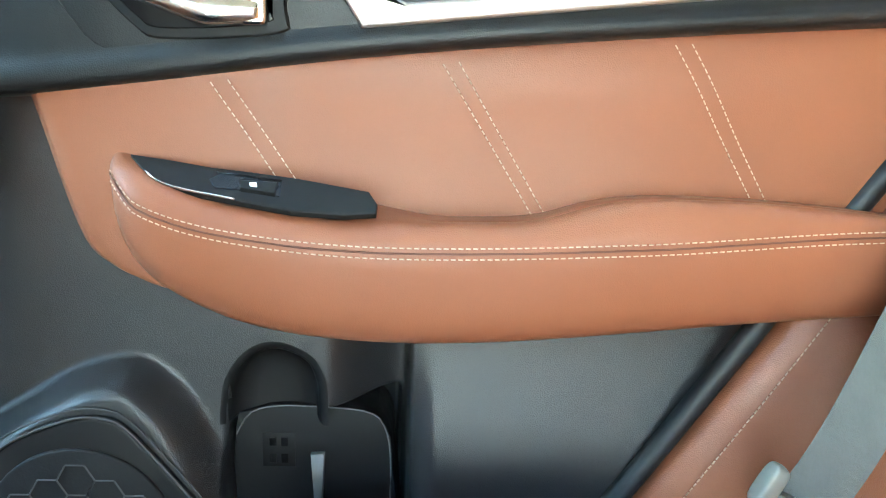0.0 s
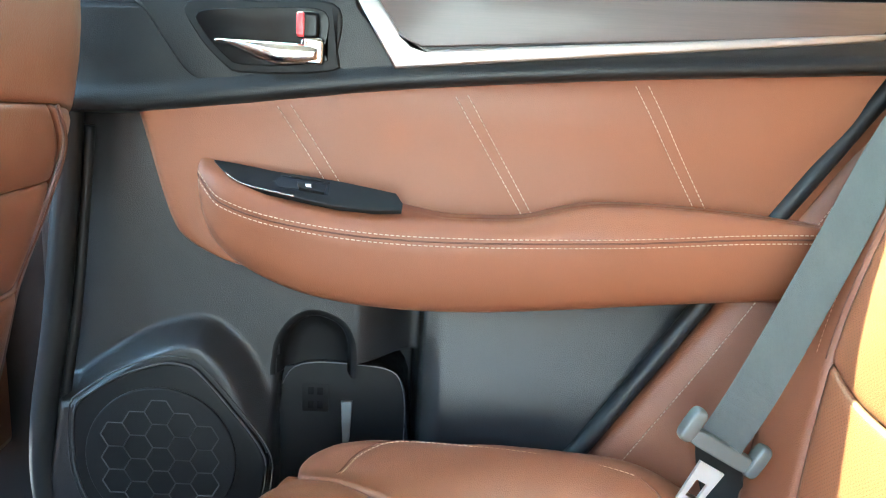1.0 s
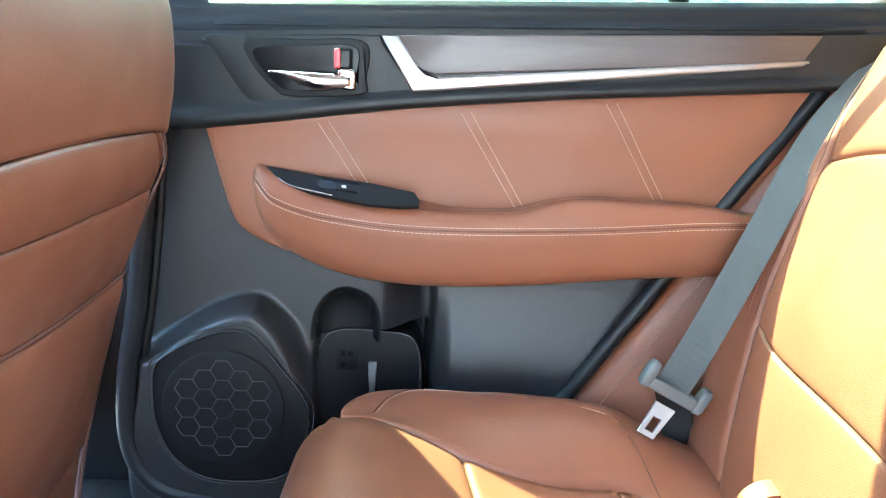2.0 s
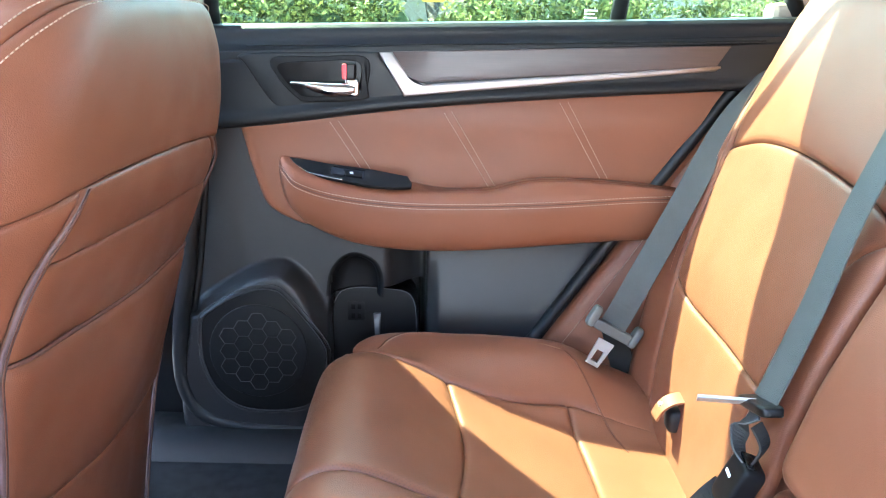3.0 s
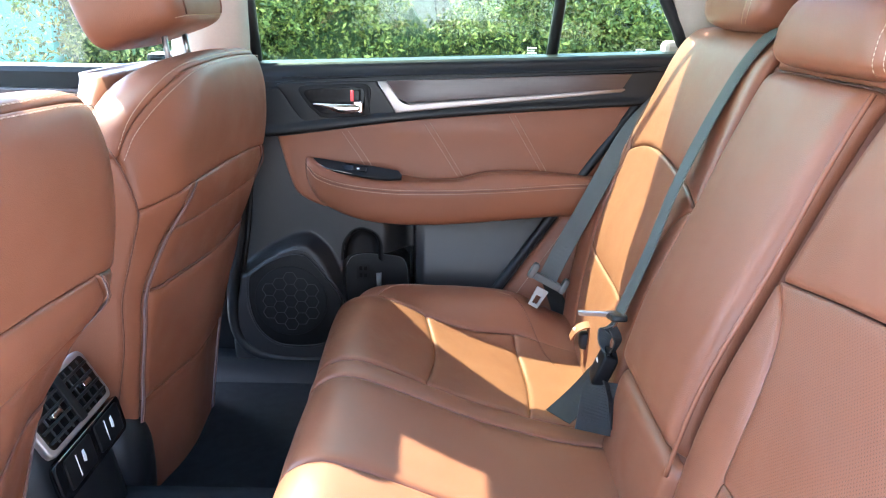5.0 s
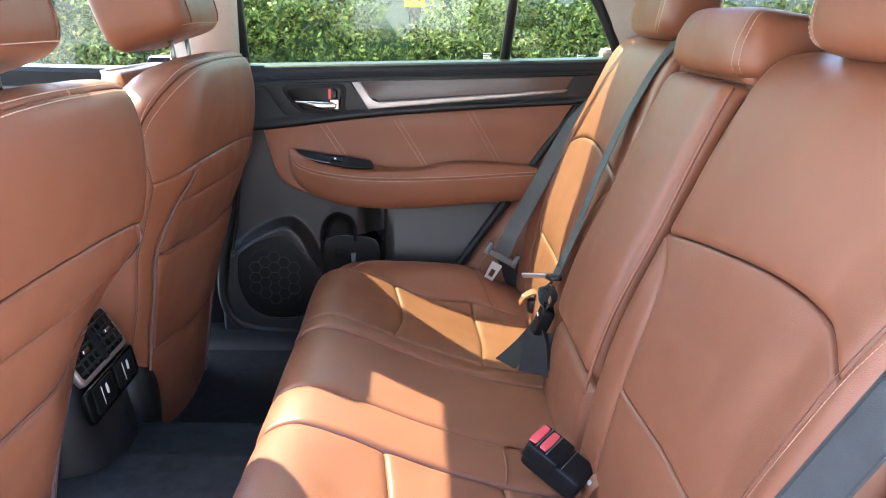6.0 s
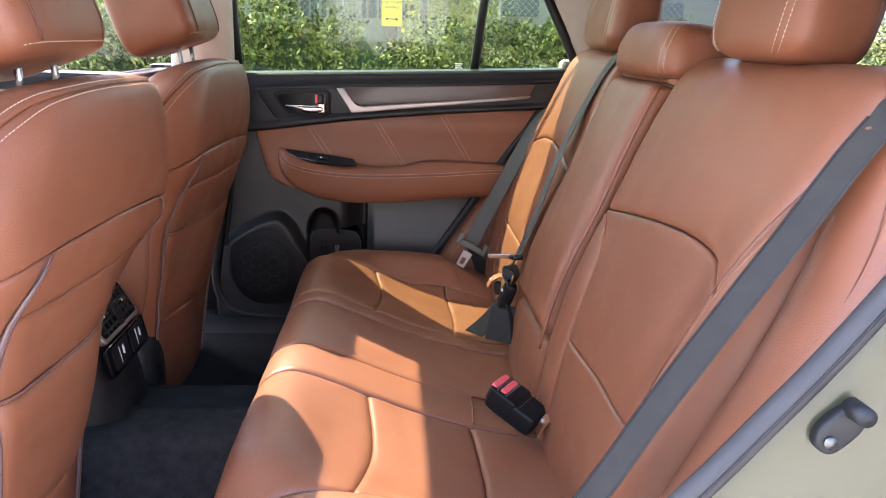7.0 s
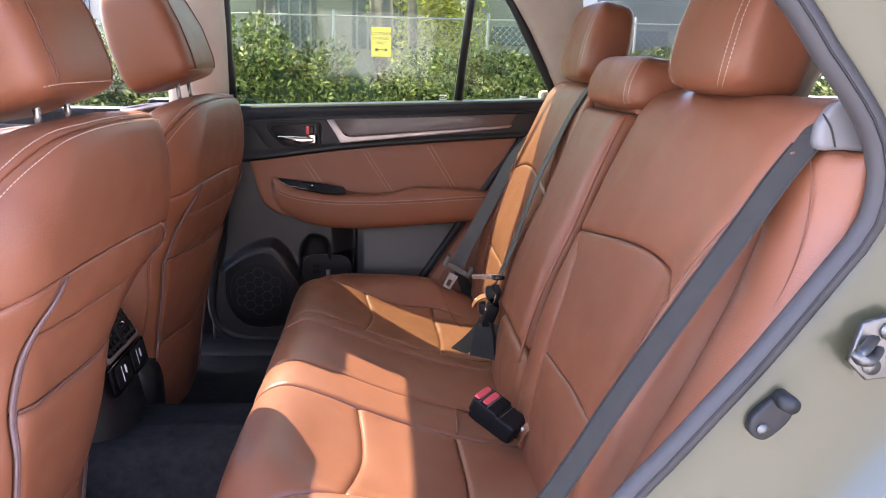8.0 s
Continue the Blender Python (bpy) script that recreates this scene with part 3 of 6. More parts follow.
tube("pocket_lip", [(a, 0.7165, b) for a, b in curve([(-0.112, 0.68), (-0.100, 0.700), (-0.075, 0.707), (-0.03, 0.706), (0.002, 0.702), (0.015, 0.690), (0.021, 0.661), (0.021, 0.60)], 30)], 0.0007, grey_trim, wall)
plate("pocket_clip", [(-0.048, 0.664), (-0.036, 0.665), (-0.038, 0.620), (-0.044, 0.600)], on_door(0.7172), 0.007, buckle_grey, wall, 0.001, "pale grey clip tab")
tab = plate("pocket_emblem", [(-0.090, 0.650), (-0.062, 0.650), (-0.062, 0.682), (-0.090, 0.682)], on_door(0.7172), 0.0012, plastic_smooth, wall, 0.0004)
for ea, eb in ((-0.081, 0.674), (-0.071, 0.674), (-0.081, 0.658), (-0.071, 0.658)):
    plate("emblem_rib", [(ea - 0.003, eb - 0.004), (ea + 0.003, eb - 0.004), (ea + 0.003, eb + 0.004), (ea - 0.003, eb + 0.004)], on_door(0.7160), 0.0010, gloss_black, tab, 0.0003)
# grille
GRILLE = [(-0.311, 0.637), (-0.307, 0.672), (-0.290, 0.688), (-0.263, 0.706), (-0.225, 0.721), (-0.200, 0.722), (-0.183, 0.714), (-0.150, 0.675), (-0.120, 0.632), (-0.117, 0.600), (-0.128, 0.555), (-0.149, 0.527), (-0.20, 0.517), (-0.254, 0.523), (-0.290, 0.552), (-0.308, 0.595)]
gr = plate("speaker_panel", curve(GRILLE, 70, True), on_door(0.668), 0.014, plastic_smooth, door, 0.004, "black speaker panel")
tube("speaker_rim", [(a, 0.6545, b) for a, b in curve(GRILLE, 80, True)], 0.0012, seal_grey, gr, closed=True)
tube("speaker_rim", [(-0.216 + (a + 0.216) * 1.06, 0.6580, 0.622 + (b - 0.622) * 1.06) for a, b in curve(GRILLE, 80, True)], 0.0010, seal_grey, gr, closed=True)
gc = (-0.222, 0.620)
rg = 0.076
plate("speaker_grille", [(gc[0] + rg * math.cos(a), gc[1] + rg * 1.02 * math.sin(a)) for a in np.linspace(0, 2 * math.pi, 49)[:-1]], on_door(0.654), 0.003, perforated(material("grille_mesh", (0.008, 0.008, 0.009), 0.6, bump=0.3, spec=0.15), 0.0026, (0, 2)), gr, 0.002)
hexes_v, hexes_f = [], []
R = 0.0148
for q in range(-4, 5):
    for r in range(-4, 5):
        hx, hz = gc[0] + R * 1.5 * q, gc[1] + R * math.sqrt(3) * (r + q / 2)
        if math.hypot(hx - gc[0], hz - gc[1]) > rg - 0.010:
            continue
        for k in range(6):
            a0, a1 = math.pi / 3 * k, math.pi / 3 * (k + 1)
            p0 = (hx + R * math.cos(a0), hz + R * math.sin(a0))
            p1 = (hx + R * math.cos(a1), hz + R * math.sin(a1))
            if max(math.hypot(p[0] - gc[0], p[1] - gc[1]) for p in (p0, p1)) > rg - 0.002:
                continue
            b = len(hexes_v)
            nx_, nz_ = -(p1[1] - p0[1]), p1[0] - p0[0]
            s_ = 0.0009 / math.hypot(nx_, nz_)
            nx_, nz_ = nx_ * s_, nz_ * s_
            hexes_v += [(p0[0] - nx_, 0.6515, p0[1] - nz_), (p0[0], 0.6495, p0[1]), (p0[0] + nx_, 0.6515, p0[1] + nz_), (p1[0] - nx_, 0.6515, p1[1] - nz_), (p1[0], 0.6495, p1[1]), (p1[0] + nx_, 0.6515, p1[1] + nz_)]
            hexes_f += [(b, b + 1, b + 4, b + 3), (b + 1, b + 2, b + 5, b + 4)]
mesh_ob("hexagon_ribs", hexes_v, hexes_f, material("grille_rib", (0.020, 0.0205, 0.022), 0.5), gr)

block("door_skin", (-0.36, 0.835, 0.42), (0.60, 0.86, 1.09), paint, door, "olive metallic outer skin", 0.01)
# window frame, glass, divider
frame_line = [(-0.277, 1.09), (-0.283, 1.23), (-0.281, 1.40), (-0.276, 1.48), (-0.23, 1.535), (0.2, 1.535), (0.30, 1.52), (0.37, 1.46), (0.44, 1.36), (0.542, 1.180), (0.565, 1.13)]
lean = lambda z: 0.706 - 0.30 * max(0, z - 1.12) ** 1.0 * 0.55
tube("window_frame", [(x, lean(z) - 0.006, z) for x, z in frame_line], 0.012, rubber, door, "black window frame", sides=8)
tube("window_divider", [(0.301, lean(1.11), 1.11), (0.340, lean(1.52), 1.52)], 0.0115, rubber, door, "black quarter window divider")
mesh_ob("window_pane", *shell([(x0 + (x1 - x0) * u, lean(z) + 0.004, z) for z, x0, x1 in ((1.08, -0.277, 0.58), (1.2, -0.283, 0.53), (1.3, -0.283, 0.48), (1.53, -0.27, 0.30)) for u in np.linspace(0, 1, 4)], 4, 4, (0, 0.004, 0)), rear_glass, door, "lightly tinted side window pane")
for zz, ww in ((1.142, 0.018), (1.137, 0.014), (1.132, 0.018)):
    for x0 in (0.255, 0.468):
        block("glass_print", (x0, lean(zz) - 0.001, zz - 0.0012), (x0 + ww, lean(zz) + 0.0035, zz + 0.0012), white_mark, door, "", 0)

# rubber seal round the far door
edge_line = [(-0.300, 1.05), (-0.304, 0.95), (-0.315, 0.85), (-0.328, 0.75), (-0.344, 0.66), (-0.349, 0.585), (-0.340, 0.535), (-0.316, 0.502), (-0.27, 0.484), (-0.20, 0.478), (-0.05, 0.476)]
tube("door_seal", curve([(x, 0.668, z) for x, z in edge_line], 70), 0.013, rubber, door, "black rubber door seal", sides=10, up=(0, 1, 0))
tube("door_edge", curve([(x + 0.016, 0.676, z + (0.006 if z < 0.56 else 0)) for x, z in edge_line[1:]], 70), 0.0055, plastic_black, door, "black moulded door edge", sides=8, up=(0, 1, 0))
tube("door_seal", curve([(0.170, 0.670, 0.60), (0.209, 0.670, 0.65), (0.276, 0.670, 0.75), (0.342, 0.670, 0.85), (0.411, 0.670, 0.95), (0.480, 0.672, 1.05), (0.530, 0.676, 1.13)], 50), 0.0095, rubber, door, "black rubber door seal", sides=10)

# ---------------------------------------------------------------- rear bench
BACK = [(0.55, 0.335, 0.55), (0.62, 0.345, 0.62), (0.70, 0.356, 0.70), (0.781, 0.373, 0.781), (0.85, 0.394, 0.85), (0.96, 0.440, 0.96), (1.05, 0.474, 1.05), (1.12, 0.503, 1.12), (1.16, 0.523, 1.158), (1.20, 0.548, 1.182), (1.25, 0.593, 1.190), (1.32, 0.66, 1.185)]


def back_surf(y, s):
    x, z = lerp_table(BACK, s)
    a = abs(y - 0.01)
    side = smooth01((a - 0.50) / 0.10)
    far = y > 0
    bol = (-0.006 if far else -0.022) * side * smooth01((1.15 - s) / 0.2)
    roll = (0.11 if far else 0.075) * max(0, (a - (0.572 if far else 0.60)) / 0.06) ** 2
    seat_dip = 0.010 * math.exp(-((a - 0.36) / 0.13) ** 2) * smooth01((1.0 - s) / 0.1)
    return np.array((x + bol + min(roll, 0.15) + seat_dip, y, z))


bench = empty("rear_bench_seat", "brown leather rear bench seat with perforated inserts and stitched seams", "car seat")
toward_back = (-0.9, 0, 0.3)
for sg, yi, name in ((-1, 0.118, "near"), (1, 0.168, "far")):
    q = lambda pts: [(sg * w, s) for w, s in pts]
    seat = empty("seat_back", "brown leather seat back with a perforated insert")
    seat.parent = bench
    # yoke above the insert
    panel("upper_panel", back_surf, (q([(yi, 0.958), (0.25, 0.977), (0.40, 0.993), (0.50, 0.990), (0.575, 0.970)]), q([(0.575, 0.970), (0.597, 1.05), (0.62, 1.13), (0.635, 1.19), (0.64, 1.28)]), q([(yi + 0.02, 1.28), (0.64, 1.28)]), q([(yi, 0.958), (yi + 0.010, 1.06), (yi + 0.02, 1.15), (yi + 0.02, 1.28)])), leather, seat, toward_back, n=(36, 36), puff=0.006, label="smooth brown leather upper panel", wrinkle=0.0006)
    panel("insert", back_surf, (q([(yi + 0.085, 0.775), (0.30, 0.775), (0.475, 0.782), (0.54, 0.80)]), q([(0.54, 0.80), (0.557, 0.88), (0.575, 0.968)]), q([(yi, 0.956), (0.25, 0.975), (0.40, 0.991), (0.50, 0.988), (0.575, 0.968)]), q([(yi + 0.085, 0.775), (yi + 0.075, 0.86), (yi + 0.045, 0.925), (yi, 0.956)])), perf_back, seat, toward_back, n=(36, 36), puff=0.004, dip=0.0018, label="perforated brown leather insert", wrinkle=0.0008)
    panel("inner_bolster", back_surf, (q([(yi + 0.005, 0.57), (yi + 0.085, 0.57)]), q([(yi + 0.085, 0.57), (yi + 0.085, 0.775), (yi + 0.075, 0.86), (yi + 0.045, 0.925), (yi + 0.002, 0.955)]), q([(yi - 0.002, 0.955), (yi + 0.002, 0.956)]), q([(yi + 0.005, 0.57), (yi + 0.003, 0.80), (yi - 0.002, 0.955)])), leather, seat, toward_back, n=(14, 34), puff=0.005, dip=0.004, edge=0.008, label="brown leather inner bolster")
    panel("lower_panel", back_surf, (q([(yi + 0.085, 0.57), (0.50, 0.57)]), q([(0.50, 0.57), (0.52, 0.70), (0.54, 0.798)]), q([(yi + 0.085, 0.773), (0.30, 0.773), (0.475, 0.780), (0.54, 0.798)]), q([(yi + 0.085, 0.57), (yi + 0.085, 0.773)])), perf_back, seat, toward_back, n=(30, 24), puff=0.005, dip=0.0018, label="perforated lower panel", wrinkle=0.0008)
    panel("outer_bolster", back_surf, (q([(0.50, 0.57), (0.64, 0.57)]), q([(0.64, 0.57), (0.655, 0.9), (0.662, 1.1), (0.668, 1.28)]), q([(0.64, 1.28), (0.668, 1.28)]), q([(0.50, 0.57), (0.54, 0.80), (0.575, 0.97), (0.62, 1.13), (0.635, 1.19), (0.64, 1.28)])), leather, seat, toward_back, n=(20, 44), puff=0.008, edge=0.010, label="brown leather outer bolster", wrinkle=0.0006)
    stitches("stitching", [back_surf(sg * w, s) + np.array((-0.004, 0, 0.002)) for w, s in curve([(0.553, 0.80), (0.588, 0.97), (0.633, 1.13), (0.647, 1.19)], 60)], (-1, 0, 0.3), thread_tan, seat, pitch=0.0045, length=0.0034, radius=0.0004)

    tube("crease", [back_surf(sg * w, s) + np.array((-0.0035, 0, 0.001)) for w, s in curve([(0.541, 0.80), (0.576, 0.97), (0.621, 1.13), (0.636, 1.19), (0.640, 1.24)], 50)], 0.0007, thread_dark, seat, "", sides=5)

# centre section with the folding armrest
def centre_surf(y, s):
    x, z = lerp_table(BACK, s)
    return np.array((x - 0.004, y, z))


mid = empty("centre_back")
mid.parent = bench
panel("folding_armrest", centre_surf, ([(-0.104, 0.738), (0.150, 0.738)], [(0.150, 0.738), (0.146, 0.95), (0.146, 1.15)], [(-0.106, 1.15), (0.146, 1.15)], [(-0.104, 0.738), (-0.096, 0.95), (-0.106, 1.15)]), leather, mid, toward_back, n=(30, 40), puff=0.010, dip=0.018, edge=0.024, lift=0.010, label="smooth brown leather folding armrest", wrinkle=0.0006)
panel("lower_strip", centre_surf, ([(-0.110, 0.57), (0.160, 0.57)], [(0.160, 0.57), (0.158, 0.727)], [(-0.110, 0.727), (0.158, 0.727)], [(-0.110, 0.57), (-0.110, 0.727)]), leather, mid, toward_back, n=(24, 20), puff=0.006, dip=0.014, edge=0.020, lift=0.0)
tube("piping", [centre_surf(-0.113, s) + np.array((-0.006, 0, 0)) for s in np.linspace(0.72, 1.145, 40)], 0.0030, leather, mid, "brown leather piping")
panel("centre_top", back_surf, ([(-0.112, 1.152), (0.16, 1.152)], [(0.16, 1.152), (0.16, 1.30)], [(-0.112, 1.30), (0.16, 1.30)], [(-0.112, 1.152), (-0.112, 1.30)]), leather, mid, toward_back, n=(20, 14))
# core and rear of the backs
pts = []
for j in range(20):
    s = 0.50 + 0.78 * j / 19
    for i in range(30):
        y = -0.66 + 1.33 * i / 29
        p = back_surf(y, s) + np.array((0.012, 0, -0.008))
        pts.append(p)
v, f = shell(pts, 30, 20, (0.13, 0, -0.02))
mesh_ob("seat_back_core", v, f, body_dark, bench)

SEAT = [(0.30, -0.060, 0.46), (0.40, -0.085, 0.54), (0.46, -0.098, 0.60), (0.51, -0.100, 0.65), (0.55, -0.088, 0.688), (0.58, -0.065, 0.707), (0.61, -0.035, 0.712), (0.66, 0.012, 0.699), (0.725, 0.075, 0.674), (0.80, 0.15, 0.645), (0.885, 0.235, 0.620), (0.95, 0.30, 0.606), (1.02, 0.37, 0.60), (1.10, 0.45, 0.595)]


def seat_surf(s, y):
    x, z = lerp_table(SEAT, s)
    a = abs(y - 0.01)
    crest = float(lerp_table([(0.40, 0.52), (0.46, 0.585), (0.51, 0.640), (0.55, 0.669), (0.58, 0.681), (0.61, 0.686), (0.66, 0.688), (0.725, 0.687), (0.80, 0.685), (0.885, 0.676), (0.95, 0.645), (1.05, 0.61)], s)[0])
    bol = (crest - z) * smooth01((a - 0.42) / 0.105)
    fall = -0.060 * max(0, (a - 0.555) / 0.07) ** 2
    dip = -0.012 * math.exp(-((a - 0.33) / 0.11) ** 2) * smooth01((s - 0.60) / 0.1)
    corner = 0.05 * max(0, (a - 0.45) / 0.15) ** 2 * smooth01((0.68 - s) / 0.15)
    return np.array((x + corner, y, z + bol + fall + dip))


cushion = empty("cushion", "brown leather bench cushion")
cushion.parent = bench
up_front = (-0.35, 0, 1)
S0, S1, S2, S3 = 0.33, 0.725, 0.885, 1.05
strips = [(-0.18, -0.080, "centre_strip"), (-0.080, 0.140, "centre_panel"), (0.140, 0.19, "centre_strip")]
for ya, yb, nm in strips:
    panel(nm, seat_surf, ([(S0, ya), (S3, ya)], [(S3, ya), (S3, yb)], [(S0, yb), (S3, yb)], [(S0, ya), (S0, yb)]), leather, cushion, up_front, n=(60, 14), puff=0.002, dip=0.0035, edge=0.007, deep=0.03, wrinkle=0.0008)
for sg in (-1, 1):
    ia, oa = 0.183 if sg < 0 else 0.193, 0.458
    q = lambda pts: [(s, sg * w) for s, w in pts]
    panel("front_insert", seat_surf, (q([(S0, ia), (S1, ia)]), q([(S1, ia), (S1 + 0.012, 0.33), (S1 - 0.008, oa)]), q([(S0, 0.585), (0.50, 0.58), (0.57, 0.53), (0.63, 0.485), (S1 - 0.008, oa)]), q([(S0, ia), (S0, 0.585)])), perf_cushion, cushion, up_front, n=(46, 30), puff=0.004, dip=0.005, edge=0.010, deep=0.03, label="perforated brown leather front panel", wrinkle=0.0012)
    panel("middle_insert", seat_surf, (q([(S1, ia), (S2, ia)]), q([(S2, ia), (S2 + 0.008, 0.33), (S2 - 0.004, oa + 0.012)]), q([(S1 - 0.008, oa), (0.80, oa), (S2 - 0.004, oa + 0.012)]), q([(S1, ia), (S1 + 0.012, 0.33), (S1 - 0.008, oa)])), perf_cushion, cushion, up_front, n=(26, 30), puff=0.006, dip=0.004, edge=0.010, deep=0.03, label="perforated brown leather middle panel", wrinkle=0.001)
    panel("rear_insert", seat_surf, (q([(S2, ia), (S3, ia)]), q([(S3, ia), (S3, oa)]), q([(S2 - 0.004, oa + 0.012), (0.96, oa), (S3, oa - 0.03)]), q([(S2, ia), (S2 + 0.008, 0.33), (S2 - 0.004, oa + 0.012)])), perf_cushion, cushion, up_front, n=(24, 30), puff=0.006, dip=0.004, edge=0.010, deep=0.03, wrinkle=0.001)
    panel("side_bolster", seat_surf, (q([(0.57, 0.53), (0.63, 0.486), (S1 - 0.008, oa + 0.001), (0.80, oa + 0.001), (S2 - 0.004, oa + 0.013), (0.96, oa), (S3, oa - 0.03)]), q([(S3, oa - 0.03), (S3, 0.655)]), q([(0.50, 0.62), (0.60, 0.625), (0.8, 0.63), (S3, 0.655)]), q([(0.57, 0.53), (0.54, 0.58), (0.50, 0.62)])), leather, cushion, up_front, n=(44, 20), puff=0.005, dip=0.004, edge=0.008, deep=0.05, label="brown leather side bolster", wrinkle=0.0008)
    stitches("stitching", [seat_surf(s, sg * w) + np.array((0, 0, 0.0045)) for s, w in curve([(0.620, 0.505), (0.630, 0.545), (0.668, 0.572), (0.734, 0.572), (0.813, 0.562), (0.882, 0.548)], 60)], (0, 0, 1), thread, cushion, radius=0.0005)
    tube("crease", [seat_surf(s, sg * w) + np.array((0, 0, 0.0035)) for s, w in curve([(0.616, 0.508), (0.626, 0.550), (0.667, 0.578), (0.734, 0.578), (0.813, 0.568), (0.884, 0.552)], 50)], 0.0007, thread_dark, cushion)
    tube("crease", [seat_surf(s, sg * w) + np.array((0, 0, 0.004)) for s, w in curve([(0.884, 0.548), (0.915, 0.49), (0.95, 0.41)], 30)], 0.0009, thread_dark, cushion)
pts = []
for j in range(26):
    s = 0.30 + 0.80 * j / 25
    for i in range(36):
        y = -0.60 + 1.22 * i / 35
        pts.append(seat_surf(s, y) + np.array((0.008, 0, -0.012)))
v, f = shell(pts, 36, 26, (0.05, 0, -0.12))
mesh_ob("cushion_core", v, f, body_dark, cushion)


# headrests of the bench
def headrest(name, centre, size, tilt, parent_label, group, power=3.8):
    hr = empty(name, parent_label, "headrest", group)
    turn = Matrix.Rotation(radians(tilt), 3, "Y")
    shape = lambda p: (p.x * (1.0 - 0.22 * max(0, p.z)) - 0.0, p.y * (1 - 0.10 * max(0, p.z) ** 2), p.z)
    rounded_box("pad", centre, size, leather, hr, "brown leather pad", power=power, n=36, shape=shape, turn=turn)
    return hr, turn


for yc, lab in ((-0.352, "brown leather headrest on the rear bench, double-stitched"), (0.372, "brown leather headrest on the rear bench, double-stitched")):
    hr, turn = headrest("rear_headrest", (0.578, yc, 1.270), (0.105, 0.245, 0.172), 12, lab, "rear headrests", power=5.0)
    for sy in (-1, 1):
        for off in (0.0, 0.012):
            line = []
            for t in np.linspace(-0.92, 0.95, 40):
                e = 5.0
                yy = (0.82 - off / 0.12) * sy * (1 - 0.10 * max(0, t) ** 2)
                xx = -max(0, 1 - abs(yy / (1 - 0.10 * max(0, t) ** 2)) ** e) ** (1 / e) * max(0, (1 - abs(t) ** e)) ** (1 / e) * (1 - 0.22 * max(0, t))
                sc = max(0, (1 - abs(t) ** e)) ** (1 / e)
                p = turn @ Vector((xx * 0.0525, yy * sc * 0.1225, t * 0.086)) + Vector((0.578, yc, 1.270))
                line.append(p + Vector((-0.0012, sy * 0.0008, 0)))
            stitches("stitching", line, (-1, sy * 0.4, 0), thread, hr, pitch=0.0055, length=0.0038, radius=0.0006)
    for dy in (-0.05, 0.05):
        tube("post", [(0.565, yc + dy, 1.14), (0.570, yc + dy, 1.22)], 0.006, post_steel, hr, "chrome headrest post")
hr, turn = headrest("centre_headrest", (0.568, 0.012, 1.192), (0.135, 0.292, 0.092), 8, "low brown leather centre headrest with cream stitching", "rear headrests", power=5.5)
for off in (0.0, 0.012):
    line, e = [], 5.5
    for ang in np.linspace(-0.9, 2.2, 70):
        # up the front face near one end, then over the top
        cz, cx_ = math.copysign(abs(math.sin(ang)) ** (2 / e), math.sin(ang)), -math.copysign(abs(math.cos(ang)) ** (2 / e), math.cos(ang))
        yy = -0.88 + off / 0.146
        k = (1 - abs(yy) ** e) ** (1 / e)
        line.append(turn @ Vector((cx_ * (1 - 0.22 * max(0, cz)) * k * 0.0675, yy * (1 - 0.1 * max(0, cz) ** 2) * 0.146, cz * k * 0.046)) * 1.012 + Vector((0.568, 0.012, 1.192)))
    stitches("stitching", line, (-0.6, -0.1, 0.6), thread, hr, pitch=0.0055, length=0.0038, radius=0.0006)


# side trims beside the bench
def far_side(u, v):
    """u along the door seal from bottom to top, v from the seal to the seat."""
    a = lerp_table([(0, 0.200, 0.625), (0.4, 0.294, 0.765), (0.7, 0.373, 0.882), (1.0, 0.535, 1.12)], u)
    b = lerp_table([(0, 0.41, 0.58), (0.4, 0.465, 0.68), (0.7, 0.51, 0.81), (1.0, 0.60, 1.08)], u)
    return a * (1 - v) + b * v


sf = lambda u, v: np.array((far_side(u, v)[0], 0.668 - 0.048 * v, far_side(u, v)[1]))
far_trim = empty("side_trim", "brown leather side trim between bench and door with a belt pocket", "trim")
panel("trim_panel", sf, ([(0.0, 0.03), (1.0, 0.03)], [(1.0, 0.03), (1.0, 1.0)], [(0.0, 1.0), (1.0, 1.0)], [(0.0, 0.03), (0.0, 1.0)]), leather, far_trim, (-0.3, -1, 0), n=(40, 24), puff=0.006, dip=0.01, edge=0.02)
slot = curve([(0.370, 0.744), (0.382, 0.730), (0.396, 0.738), (0.412, 0.790), (0.426, 0.850), (0.430, 0.882), (0.414, 0.888), (0.400, 0.862), (0.384, 0.800)], 40, True)
sp = lambda a, b, h: (a - h * 0.4, 0.626 - h, b)
rim = plate("slot_rim", slot, sp, 0.010, seal_grey, far_trim, 0.003, "grey slot rim")
cen = np.array(slot).mean(0)
plate("slot", [tuple(cen + (np.array(p) - cen) * 0.80) for p in slot], sp, 0.0105, gloss_black, rim, 0.0003, "black belt slot")
stitches("stitching", [sf(u, 0.16) + np.array((-0.001, -0.0055, 0)) for u in np.linspace(0.05, 0.95, 80)], (-0.3, -1, 0), thread, far_trim)

